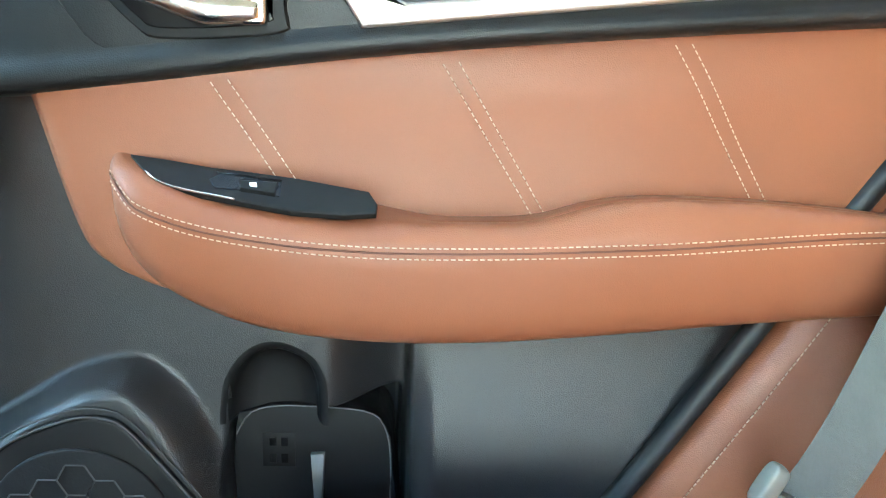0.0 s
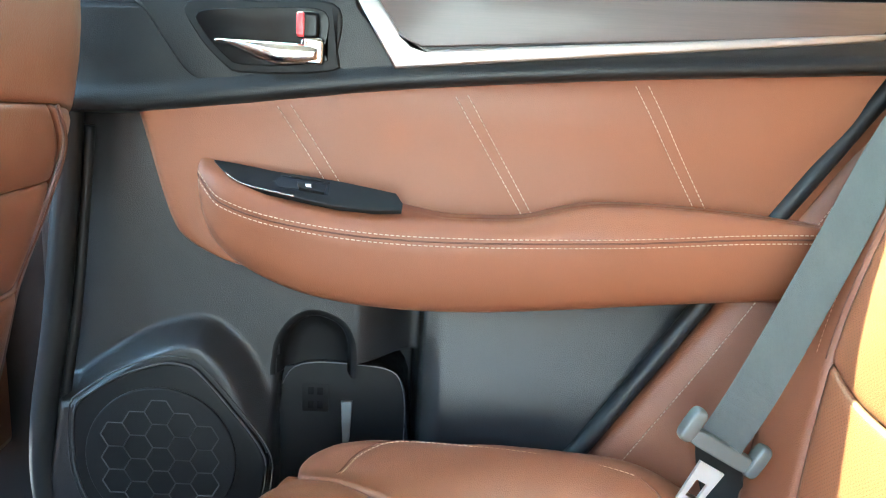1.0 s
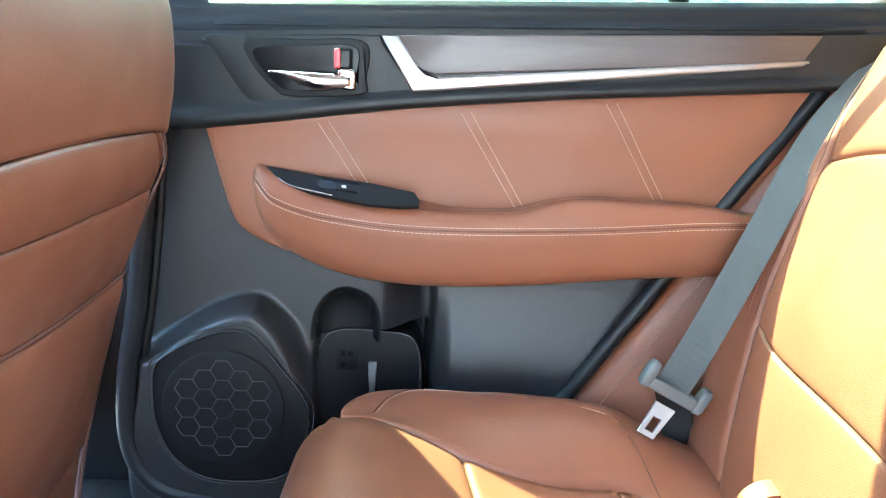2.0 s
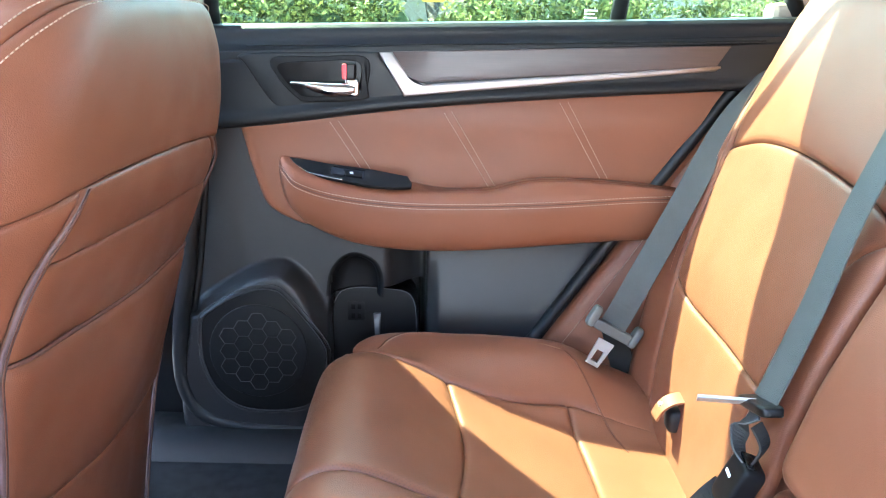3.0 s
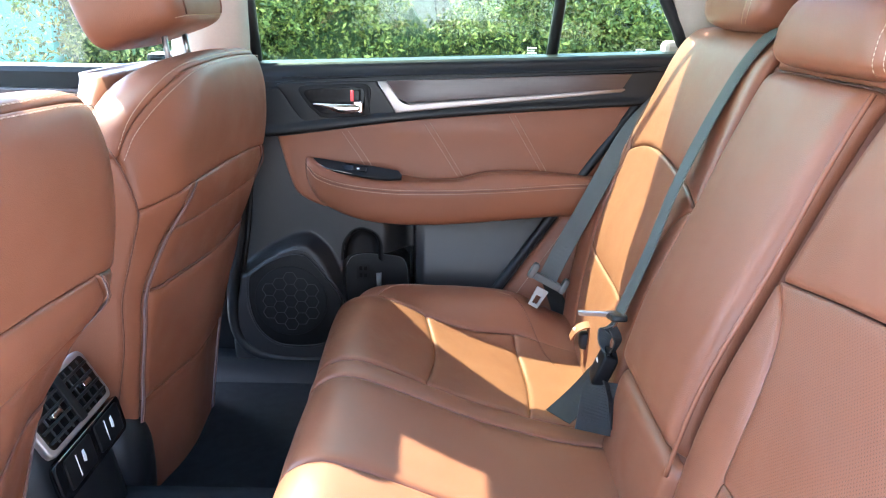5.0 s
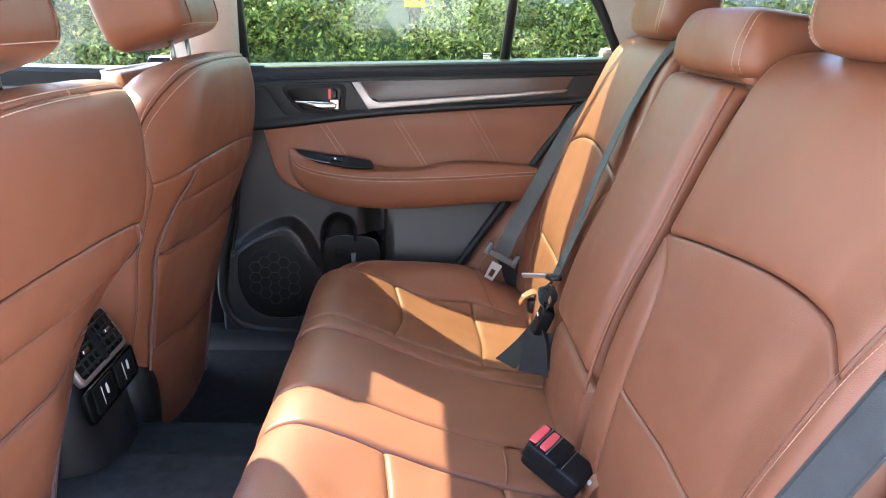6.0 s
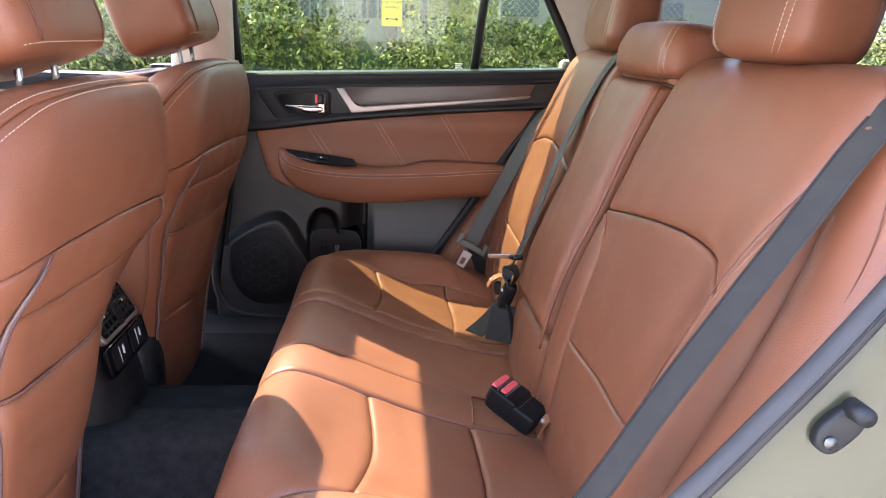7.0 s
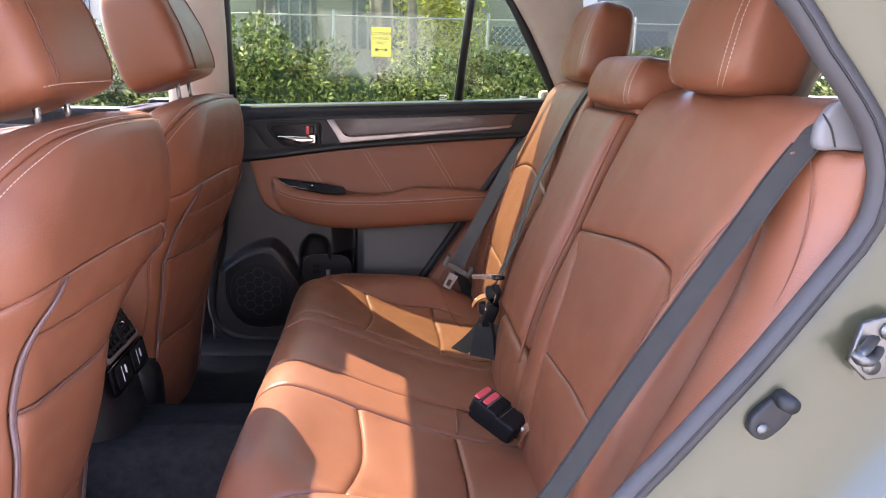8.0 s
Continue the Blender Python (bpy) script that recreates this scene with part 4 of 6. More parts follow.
# ---------------------------------------------------------------- near body side: pillar, seal, trim
APERTURE = [(0.265, 0.715), (0.305, 0.778), (0.346, 0.835), (0.377, 0.872), (0.415, 0.920), (0.452, 0.967), (0.487, 1.016), (0.514, 1.055), (0.534, 1.085), (0.542, 1.115), (0.539, 1.146), (0.525, 1.178), (0.500, 1.210), (0.471, 1.243), (0.445, 1.275), (0.36, 1.35), (0.27, 1.41), (0.15, 1.435), (-0.2, 1.44)]
ap = curve(APERTURE, 60)
near_trim = empty("side_trim", "brown leather side trim beside the bench at the door opening", "trim")
def near_side(u, v):
    a = lerp_table([(0, 0.290, 0.740), (0.35, 0.377, 0.860), (0.6, 0.450, 0.955), (0.8, 0.514, 1.045), (0.9, 0.536, 1.095), (1.0, 0.540, 1.152)], u)
    b = lerp_table([(0, 0.31, 0.68), (0.35, 0.375, 0.82), (0.6, 0.425, 0.925), (0.8, 0.465, 1.025), (0.9, 0.483, 1.085), (1.0, 0.498, 1.152)], u)
    c = a * (1 - v) + b * v
    return np.array((c[0] + 0.02 * 4 * v * (1 - v) * 0, -0.722 + 0.075 * max(v, 0.0) ** 1.5, c[1]))
panel("trim_panel", near_side, ([(0.0, 0.0), (1.0, 0.0)], [(1.0, 0.0), (1.0, 1.0)], [(0.0, 1.0), (1.0, 1.0)], [(0.0, 0.0), (0.0, 1.0)]), leather, near_trim, (-0.7, -0.7, 0.1), n=(50, 20), puff=0.008, dip=0.008, edge=0.014, deep=0.05)
tube("seam", [near_side(u, v) + np.array((-0.0045, -0.0045, 0)) for u, v in curve([(0.99, 0.72), (0.93, 0.60), (0.75, 0.42), (0.5, 0.24), (0.3, 0.10)], 50)], 0.0007, thread_dark, near_trim, "dark sewn seam", sides=6)

pillar = empty("body_pillar", "olive green metallic car body pillar at the open rear door", "car body")
strip_pts = []
sections = [(0.0, -0.728), (0.012, -0.736), (0.022, -0.742), (0.050, -0.748), (0.085, -0.752), (0.12, -0.765), (0.145, -0.80), (0.17, -0.86), (0.40, -0.90)]
for k, (x, z) in enumerate(ap):
    t = np.array(ap[min(k + 1, 59)]) - np.array(ap[max(k - 1, 0)])
    t /= np.linalg.norm(t)
    nrm = np.array((t[1], -t[0]))
    for o, y in sections:
        strip_pts.append((x + nrm[0] * o, y, z + nrm[1] * o))
v, f = shell(strip_pts, len(sections), 60, (0.02, 0.02, 0))
mesh_ob("painted_flange", v, f, paint, pillar, "olive metallic painted flange")
tube("door_seal", [(x, -0.731, z) for x, z in ap], 0.0115, seal_grey, pillar, "grey rubber door seal", sides=12, up=(0, 1, 0))
tube("seal_groove", [(x - 0.002, -0.7425, z) for x, z in ap], 0.0012, rubber, pillar, "dark groove in the seal", sides=5, up=(0, 1, 0))

# ---------------------------------------------------------------- front seats
FB = [(0.30, -0.384, 0.30), (0.45, -0.366, 0.45), (0.55, -0.353, 0.55), (0.65, -0.338, 0.65), (0.75, -0.316, 0.75), (0.82, -0.294, 0.82), (0.88, -0.266, 0.88), (0.93, -0.246, 0.93), (0.965, -0.235, 0.965), (1.05, -0.227, 1.05), (1.12, -0.232, 1.12), (1.15, -0.243, 1.141), (1.18, -0.266, 1.152), (1.24, -0.300, 1.152)]
# per height: half width of the back face, depth of its rounded edge, width of the rounding
EDGE = [(0.30, 0.190, 0.020, 0.040), (0.635, 0.196, 0.022, 0.040), (0.75, 0.212, 0.018, 0.045), (0.84, 0.222, 0.032, 0.060), (0.93, 0.230, 0.034, 0.075), (0.963, 0.236, 0.036, 0.080), (1.02, 0.247, 0.054, 0.085), (1.05, 0.249, 0.070, 0.100), (1.08, 0.243, 0.080, 0.115), (1.11, 0.226, 0.085, 0.125), (1.13, 0.205, 0.085, 0.130), (1.15, 0.180, 0.080, 0.130), (1.18, 0.155, 0.070, 0.115), (1.24, 0.120, 0.050, 0.090)]
EDGE_SQUARE = [(0.30, 0.190, 0.020, 0.040), (0.635, 0.196, 0.022, 0.040), (0.75, 0.212, 0.018, 0.045), (0.84, 0.222, 0.030, 0.060), (0.93, 0.230, 0.030, 0.070), (0.963, 0.238, 0.032, 0.075), (1.02, 0.250, 0.040, 0.080), (1.08, 0.254, 0.044, 0.085), (1.11, 0.250, 0.046, 0.090), (1.13, 0.242, 0.046, 0.095), (1.15, 0.225, 0.046, 0.10), (1.18, 0.20, 0.05, 0.10), (1.24, 0.16, 0.05, 0.09)]
TOP_SEAM = [(-0.246, 1.035), (-0.226, 1.068), (-0.187, 1.100), (-0.128, 1.130), (-0.075, 1.143), (0.0, 1.148), (0.075, 1.147), (0.15, 1.143), (0.203, 1.130), (0.238, 1.106), (0.252, 1.070), (0.251, 1.035)]
YOKE = [(-0.236, 0.962), (-0.15, 0.981), (0.0, 0.987), (0.15, 0.981), (0.238, 0.962)]
ZIP = [(0.36, 0.160), (0.627, 0.166), (0.71, 0.180), (0.824, 0.199), (0.885, 0.198), (0.93, 0.186), (0.958, 0.168), (0.981, 0.150)]


def front_seat(at, label, inner):
    fs = empty("bucket_seat", label, "car seat", "front seats")
    fs.location = at

    def surf(w, s):
        x, z = lerp_table(FB, s)
        hw, drop, band = lerp_table(EDGE if w < 0 else EDGE_SQUARE, s)
        r = min(max(0.0, (abs(w) - (hw - band)) / band), 1.5)
        low = smooth01((0.93 - s) / 0.15)
        swell = 0.020 * smooth01((0.17 - inner * w) / 0.2) * low + 0.012 * min(max(w / 0.17, -1.0), 1.0) * (1 - low)
        if inner > 0:
            swell -= 0.020 * smooth01((0.96 - s) / 0.07) * smooth01(w / 0.15)
        return np.array((x - drop * r ** 2.1 - 0.010 * (abs(w) / hw) ** 2 + swell, w, z))

    hwf = lambda s, sd=-1: float(lerp_table(EDGE if sd < 0 else EDGE_SQUARE, s)[0])
    zw = lambda s: float(lerp_table(ZIP, s)[0])
    back = (1, 0, 0.2)
    # upper back between the yoke seam and the stitched top seam
    panel("upper_panel", surf, (YOKE, [(0.238, 0.962), (0.246, 1.0), (0.251, 1.035)], TOP_SEAM, [(-0.236, 0.962), (-0.243, 1.0), (-0.246, 1.035)]), leather, fs, back, n=(54, 34), puff=0.003, dip=0.003, edge=0.007, deep=0.03, label="smooth brown leather upper back", wrinkle=0.0007)
    # roll that carries the seam over the shoulders and the top
    line, cols = curve(TOP_SEAM, 61), 14
    pts = []
    for k, (w, s) in enumerate(line):
        d = np.array(line[min(k + 1, 60)]) - np.array(line[max(k - 1, 0)])
        out = np.array((0.0, -d[1], d[0])) / np.linalg.norm(d)
        p = surf(w, s)
        for i in range(cols):
            ang = 2.7 * i / (cols - 1)
            pts.append(p + np.array((-0.048 * (1 - math.cos(ang)), 0, 0)) + out * (0.017 * math.sin(ang) - 0.030 * (i / (cols - 1)) ** 2 - 0.002))
    gv, gf = shell(pts, cols, 61, (-0.02, 0, -0.012))
    mesh_ob("top_roll", gv, gf, leather, fs, "brown leather top edge")
    for off in (0.007, -0.007):
        stitches("stitching", [surf(w, s + off) + np.array((0.0040, 0, 0.001)) for w, s in curve(TOP_SEAM, 90)], (1, 0, 0.4), thread, fs, pitch=0.0055, length=0.0038, radius=0.0006)
    tube("cross_seam", [tuple(p) for p in pts[33 * cols:33 * cols + 9]], 0.0011, thread_tan, fs, "pale cross seam over the top", sides=5)
    # lower back with map pocket
    levels = [0.36, 0.650, 0.837, 0.922, 0.981]
    for a, c in zip(levels[:-1], levels[1:]):
        side = [a + (c - a) * k / 4 for k in range(5)]
        crest = 0.006 if c == 0.981 else 0.0
        lip_ = a == 0.650
        panel("pocket_fold", surf, ([(-zw(a), a), (0, a), (zw(a), a)], [(zw(s), s) for s in side], [(-zw(c), c), (0, c + crest), (zw(c), c)], [(-zw(s), s) for s in side]), leather, fs, back, n=(34, 22), puff=0.008 if lip_ else 0.003, dip=0.007 if lip_ else 0.003, edge=0.014 if lip_ else 0.008, lift=0.004 if lip_ else 0.0, deep=0.03, wrinkle=0.0012)
    tube("pocket_slot", [surf(w, 0.8385) + np.array((0.0010, 0, 0)) for w in np.linspace(-0.195, 0.195, 30)], 0.0022, thread_dark, fs, "dark opening of the map pocket", sides=6)
    for sd in (-1, 1):
        panel("side_back", surf, ([(sd * 0.162, 0.36), (sd * 0.190, 0.36)], [(sd * hwf(k, sd), k) for k in (0.36, 0.50, 0.635, 0.75, 0.84, 0.90, 0.961)], [(sd * 0.152, 0.9805), (sd * 0.20, 0.972), (sd * hwf(0.961, sd), 0.961)], [(sd * (w + 0.002), s) for s, w in ZIP]), leather, fs, back, n=(24, 44), puff=0.003, dip=0.002, edge=0.006, deep=0.03, wrinkle=0.0006)
        zc = curve([(w, s) for s, w in ZIP], 60)
        tube("zip", [surf(sd * w, s) + np.array((0.003, 0, 0)) for w, s in zc], [0.0088 * min(1, (60 - k) / 10) + 0.0006 for k in range(60)], zip_tape, fs, "grey zip tape", flat=0.16, up=(1, 0, 0), sides=6)
        tube("zip_teeth", [surf(sd * w, s) + np.array((0.0044, 0, 0)) for w, s in zc], 0.0011, thread_dark, fs, "dark row of zip teeth", sides=5)
        # gusset that turns from the back face to the front bolster
        pts, rows, cols = [], 46, 18
        for j in range(rows):
            s = 0.36 + 0.675 * j / (rows - 1)
            e = surf(sd * hwf(s, sd), s)
            reach = 0.17 - 0.09 * smooth01((s - 0.92) / 0.115)
            for i in range(cols):
                u = i / (cols - 1)
                swell = 0.016 * math.sin(math.pi * u * 0.85)
                pts.append((e[0] - reach * u, sd * (hwf(s, sd) + swell - 0.02 * u * u), e[2] - 0.002 + 0.0008 * noise.noise(Vector((s * 25, u * 6, sd)))))
        gv, gf = shell(pts, cols, rows, (0, -sd * 0.02, 0))
        mesh_ob("side_gusset", gv, gf, leather, fs, "brown leather side gusset")
        seam = [surf(sd * (hwf(s, sd) + 0.0005), s) + np.array((0.0005, sd * 0.0006, 0)) for s in np.linspace(0.40, 1.045, 60)]
        tube("side_seam", seam, 0.0011, thread_dark, fs, "dark corner seam", sides=5)
    # padding inside
    pts, rows, m = [], 26, 40
    for j in range(rows):
        s = 0.34 + 0.90 * j / (rows - 1)
        x, z = lerp_table(FB, s)
        hw, drop, band = lerp_table(EDGE, s)
        thick = 0.16 - 0.115 * smooth01((s - 0.90) / 0.15)
        for k in range(m):
            a = 2 * math.pi * k / m
            ca, sa = math.cos(a), math.sin(a)
            px = math.copysign(abs(ca) ** 0.55, ca)
            py = math.copysign(abs(sa) ** 0.45, sa)
            pts.append((x - drop - 0.020 - thick / 2 + px * thick / 2, py * (hw - 0.006), z - 0.030 * smooth01((s - 1.0) / 0.12)))
    faces = [(j * m + k, j * m + (k + 1) % m, (j + 1) * m + (k + 1) % m, (j + 1) * m + k) for j in range(rows - 1) for k in range(m)] + [tuple(range(m)), tuple(range((rows - 1) * m, rows * m))]
    mesh_ob("seat_back_body", pts, faces, leather, fs, "brown leather seat body")
    rounded_box("seat_cushion", (-0.66, 0, 0.52), (0.56, 0.50, 0.20), leather, fs, "brown leather front cushion", power=4)
    block("seat_base", (-0.86, -0.22, 0.36), (-0.40, 0.22, 0.45), plastic_black, fs, "black seat base", 0.02)
    return fs


front_seat((0, 0.325, 0), "brown leather front seat back with zipped map pocket", -1)
front_seat((0.012, -0.358, 0), "brown leather front seat back with zipped map pocket", 1)
for yc, dx, dz in ((0.325, 0.0, 0.0), (-0.358, 0.012, -0.012)):
    hr, turn = headrest("front_headrest", (-0.354 + dx, yc, 1.262 + dz), (0.148, 0.255, 0.205), -20, "brown leather front headrest on chrome posts", "front headrests", power=6.0)
    base = Vector((-0.354 + dx, yc, 1.262 + dz))

    def on_pad(u, v, side=1.0, e=6.0):
        sc = max(0, 1 - abs(v) ** e) ** (1 / e)
        xx = side * max(0, 1 - abs(u) ** e) ** (1 / e) * sc * (1 - 0.22 * max(0, v))
        return turn @ Vector((xx * 0.074 + 0.0010 * side, u * sc * 0.1275 * (1 - 0.10 * max(0, v) ** 2), v * 0.1025)) + base

    for sd in (-1, 1):
        tube("seam", [on_pad(0.72 * sd - 0.10 * sd * max(0, v), v) for v in np.linspace(-0.86, 0.95, 30)], 0.0013, thread_dark, hr, "dark vertical seam", sides=5)
    for vv in (-0.88,):
        stitches("stitching", [on_pad(u, vv) for u in np.linspace(-0.93, 0.93, 50)], (1, 0, -0.3), thread, hr, pitch=0.0055, length=0.0038, radius=0.0006)
    for dy in (-0.045, 0.045):
        tube("post", [(-0.300 + dx, yc + dy, 1.10), (-0.312 + dx, yc + dy, 1.20)], 0.0045, post_steel, hr, "chrome headrest post")

# ---------------------------------------------------------------- console
console = empty("centre_console", "black centre console with rear air vents and seat heater switches", "console")
face_x = lambda z: -0.354 - max(0.0, z - 0.700) * 0.57 + max(0.0, 0.700 - z) * 0.20
con = lambda a, b, h: (face_x(b) - 0.010 + h * 0.87, a, b + h * 0.45)
pts, rows, m = [], 16, 32
for j in range(rows):
    z = 0.40 + 0.365 * j / (rows - 1)
    hw = 0.115 - 0.02 * smooth01((z - 0.62) / 0.15)
    for k in range(m):
        a = 2 * math.pi * k / m
        px, py = (math.copysign(abs(math.cos(a)) ** 0.5, math.cos(a)), math.copysign(abs(math.sin(a)) ** 0.5, math.sin(a)))
        pts.append((face_x(z) - 0.011 - 0.25 + px * 0.25, 0.005 + py * hw, z))
faces = [(j * m + k, j * m + (k + 1) % m, (j + 1) * m + (k + 1) % m, (j + 1) * m + k) for j in range(rows - 1) for k in range(m)] + [tuple(range(m)), tuple(range((rows - 1) * m, rows * m))]
mesh_ob("console_body", pts, faces, plastic_black, console)
rr = lambda y0, y1, z0, z1, r: [(y, z) for cy, cz, a0 in ((y1 - r, z1 - r, 0), (y0 + r, z1 - r, 90), (y0 + r, z0 + r, 180), (y1 - r, z0 + r, 270)) for y, z in [(cy + r * math.cos(radians(a0 + d)), cz + r * math.sin(radians(a0 + d))) for d in (0, 30, 60, 90)]]
vent = plate("vent_frame", rr(-0.078, 0.088, 0.698, 0.766, 0.010), con, 0.010, silver, console, 0.003, "satin silver vent frame")
plate("vent_back", rr(-0.071, 0.081, 0.705, 0.760, 0.007), con, 0.0105, gloss_black, vent, 0.0005, "black vent opening")
for k in range(4):
    z = 0.711 + 0.0125 * k
    plate("vent_slat", rr(-0.068, 0.078, z, z + 0.0032, 0.001), con, 0.014, plastic_smooth, vent, 0.001)
for y in (-0.054, -0.036, -0.018, 0.026, 0.044, 0.062):
    plate("vent_fin", rr(y, y + 0.0024, 0.707, 0.758, 0.001), con, 0.0128, plastic_black, vent, 0.0005)
plate("vent_bridge", rr(-0.003, 0.013, 0.705, 0.760, 0.003), con, 0.016, plastic_smooth, vent, 0.001)
for y in (-0.036, 0.046):
    plate("vent_tab", rr(y - 0.010, y + 0.010, 0.730, 0.736, 0.002), con, 0.020, chrome, vent, 0.001, "bright vent tab")
bank = plate("switch_bank", rr(-0.082, 0.100, 0.640, 0.693, 0.010), con, 0.009, gloss_black, console, 0.002, "gloss black switch bank")
tube("bank_edge", [con(y, 0.692, 0.0095) for y in np.linspace(-0.070, 0.090, 12)], 0.0008, chrome, bank)
for y in (-0.030, 0.052):
    plate("heater_switch", rr(y - 0.034, y + 0.034, 0.647, 0.687, 0.004), con, 0.0115, plastic_smooth, bank, 0.001)
    plate("heater_mark", [(y + 0.004, 0.664), (y + 0.010, 0.661), (y + 0.012, 0.668), (y + 0.010, 0.678), (y + 0.005, 0.677)], con, 0.0120, white_mark, bank, 0.0002)
    plate("heater_line", rr(y - 0.010, y - 0.008, 0.652, 0.681, 0.0005), con, 0.0120, white_mark, bank, 0.0002)
rounded_box("hinge_cover", (-0.415, 0.138, 0.545), (0.16, 0.115, 0.205), plastic_black, console, "black rounded seat hinge cover", power=3)

# ---------------------------------------------------------------- floor and mats
nu, nv = 24, 70
pts = []
for j in range(nv):
    y = -0.78 + 1.50 * j / (nv - 1)
    tun = smooth01((0.20 - abs(y + 0.02)) / 0.10)
    for i in range(nu):
        x = -1.7 + 3.4 * i / (nu - 1)
        pts.append((x, y, 0.462 + 0.095 * tun))
v, f = shell(pts, nu, nv, (0, 0, -0.05))
tagged(mesh_ob("floor", v, f, carpet), "black carpeted car floor with a centre tunnel", "floor", kind="structure")
pts = []
nu, nv = 24, 40
for j in range(nv):
    y = -0.66 + 0.640 * j / (nv - 1)
    tun = smooth01((0.20 - abs(y + 0.02)) / 0.10)
    for i in range(nu):
        x = -0.42 + 0.37 * i / (nu - 1)
        pts.append((x, y, 0.471 + 0.095 * tun + 0.0012 * noise.noise(Vector((x * 60, y * 60, 0)))))
v, f = shell(pts, nu, nv, (0, 0, -0.007))
tagged(mesh_ob("floor_mat", v, f, mat_carpet), "charcoal carpet floor mat over the tunnel", "floor mat")
tagged(mesh_ob("door_sill", *shell([(x, y, z) for x in np.linspace(-0.45, 0.20, 12) for y, z in ((0.57, 0.45), (0.60, 0.470), (0.64, 0.482), (0.70, 0.486))], 4, 12, (0, 0, -0.03)), rubber), "black plastic door sill cover", "sill", kind="structure")

# ---------------------------------------------------------------- body shell round the cabin
def shell_piece(name, lo, hi, mat, label, bevel=0.01):
    return tagged(block(name, lo, hi, mat, bevel=bevel), label, "car body", kind="structure")


# roof with an open sunroof
RX0, RX1, RY = -0.96, 1.75, 0.545
SUNROOF = (-0.68, -0.32, -0.38, 0.43)
for nm, lo, hi in (("front", (RX0, -RY), (SUNROOF[0], RY)), ("rear", (SUNROOF[1], -RY), (RX1, RY)), ("left", (SUNROOF[0], -RY), (SUNROOF[1], SUNROOF[2])), ("right", (SUNROOF[0], SUNROOF[3]), (SUNROOF[1], RY))):
    shell_piece("ceiling", (lo[0], lo[1], 1.505), (hi[0], hi[1], 1.56), headliner, "beige fabric headliner of the car roof", 0)
tagged(block("sunroof", (SUNROOF[0], SUNROOF[2], 1.535), (SUNROOF[1], SUNROOF[3], 1.540), glass_material("sunroof_glass", (0.76, 0.80, 0.74)), bevel=0), "tinted glass sunroof panel", "window", kind="structure")
for sg in (-1, 1):
    tagged(tube("roof_rail", [(x, sg * y, z) for x, y, z in ((-1.2, 0.60, 1.55), (-0.4, 0.625, 1.58), (0.4, 0.625, 1.575), (1.2, 0.60, 1.55), (1.75, 0.58, 1.51))], 0.055, headliner), "beige roof rail lining", "trim", kind="structure")

# far pillars, cargo side and front door
pts = []
for z, xa, xb, y in ((0.92, -0.44, -0.312, 0.672), (1.05, -0.435, -0.294, 0.668), (1.15, -0.43, -0.284, 0.662), (1.30, -0.40, -0.281, 0.636), (1.40, -0.395, -0.282, 0.612), (1.49, -0.39, -0.278, 0.580)):
    for t in np.linspace(0, 1, 9):
        pts.append((xa + (xb - xa) * t, y - 0.022 * math.sin(math.pi * t), z))
v, f = shell(pts, 9, 6, (0, 0.05, 0))
tagged(mesh_ob("pillar_far_b", v, f, headliner), "beige trimmed door pillar", "trim", kind="structure")
pts = []
for z, xa, xb, y in ((1.08, 0.56, 0.68, 0.700), (1.16, 0.555, 0.66, 0.690), (1.23, 0.528, 0.645, 0.672), (1.31, 0.480, 0.622, 0.650), (1.39, 0.425, 0.600, 0.622), (1.47, 0.38, 0.585, 0.588)):
    for t in np.linspace(0, 1, 7):
        pts.append((xa + (xb - xa) * t, y - 0.014 * math.sin(math.pi * t), z))
v, f = shell(pts, 7, 6, (0, 0.035, 0))
tagged(mesh_ob("pillar_far_c", v, f, headliner), "beige trimmed rear pillar", "trim", kind="structure")
shell_piece("cargo_side_wall", (0.52, 0.690, 0.40), (1.75, 0.73, 1.16), headliner, "beige cargo side lining")
tagged(tube("pillar_far_d", [(1.16, 0.69, 1.12), (1.22, 0.66, 1.28), (1.22, 0.60, 1.46)], 0.06, headliner, sides=12), "beige trimmed cargo pillar", "trim", kind="structure")
shell_piece("cargo_floor", (0.62, -0.70, 0.55), (1.75, 0.70, 0.60), carpet, "black carpeted cargo floor")
shell_piece("tailgate", (1.70, -0.70, 0.45), (1.76, 0.70, 1.08), headliner, "beige tailgate lining")
tinted = glass_material("privacy_glass", (0.28, 0.29, 0.28))
tagged(block("quarter_window", (0.66, 0.700, 1.16), (1.18, 0.705, 1.48), glass_material("shaded_glass", (0.52, 0.55, 0.52)), bevel=0), "tinted cargo side window pane", "window", kind="structure")
tagged(mesh_ob("windscreen", *shell([(x, y, z) for x, z in ((-1.66, 1.02), (-1.30, 1.29), (-0.96, 1.53)) for y in np.linspace(-0.62, 0.62, 5)], 5, 3, (0.004, 0, -0.006)), glass), "clear sloping windscreen pane", "window", kind="structure")
tagged(block("rear_window", (1.715, -0.60, 1.08), (1.721, 0.60, 1.50), tinted, bevel=0), "tinted tailgate window pane", "window", kind="structure")
for nm, lo, hi in (("front", (0.66, 1.12), (0.86, 1.50)), ("rear", (1.40, 1.12), (1.75, 1.50)), ("under", (0.86, 1.12), (1.40, 1.17)), ("over", (0.86, 1.45), (1.40, 1.50))):
    shell_piece("quarter_panel_near", (lo[0], -0.72, lo[1]), (hi[0], -0.66, hi[1]), plastic_black, "dark rear quarter panel lining", 0)
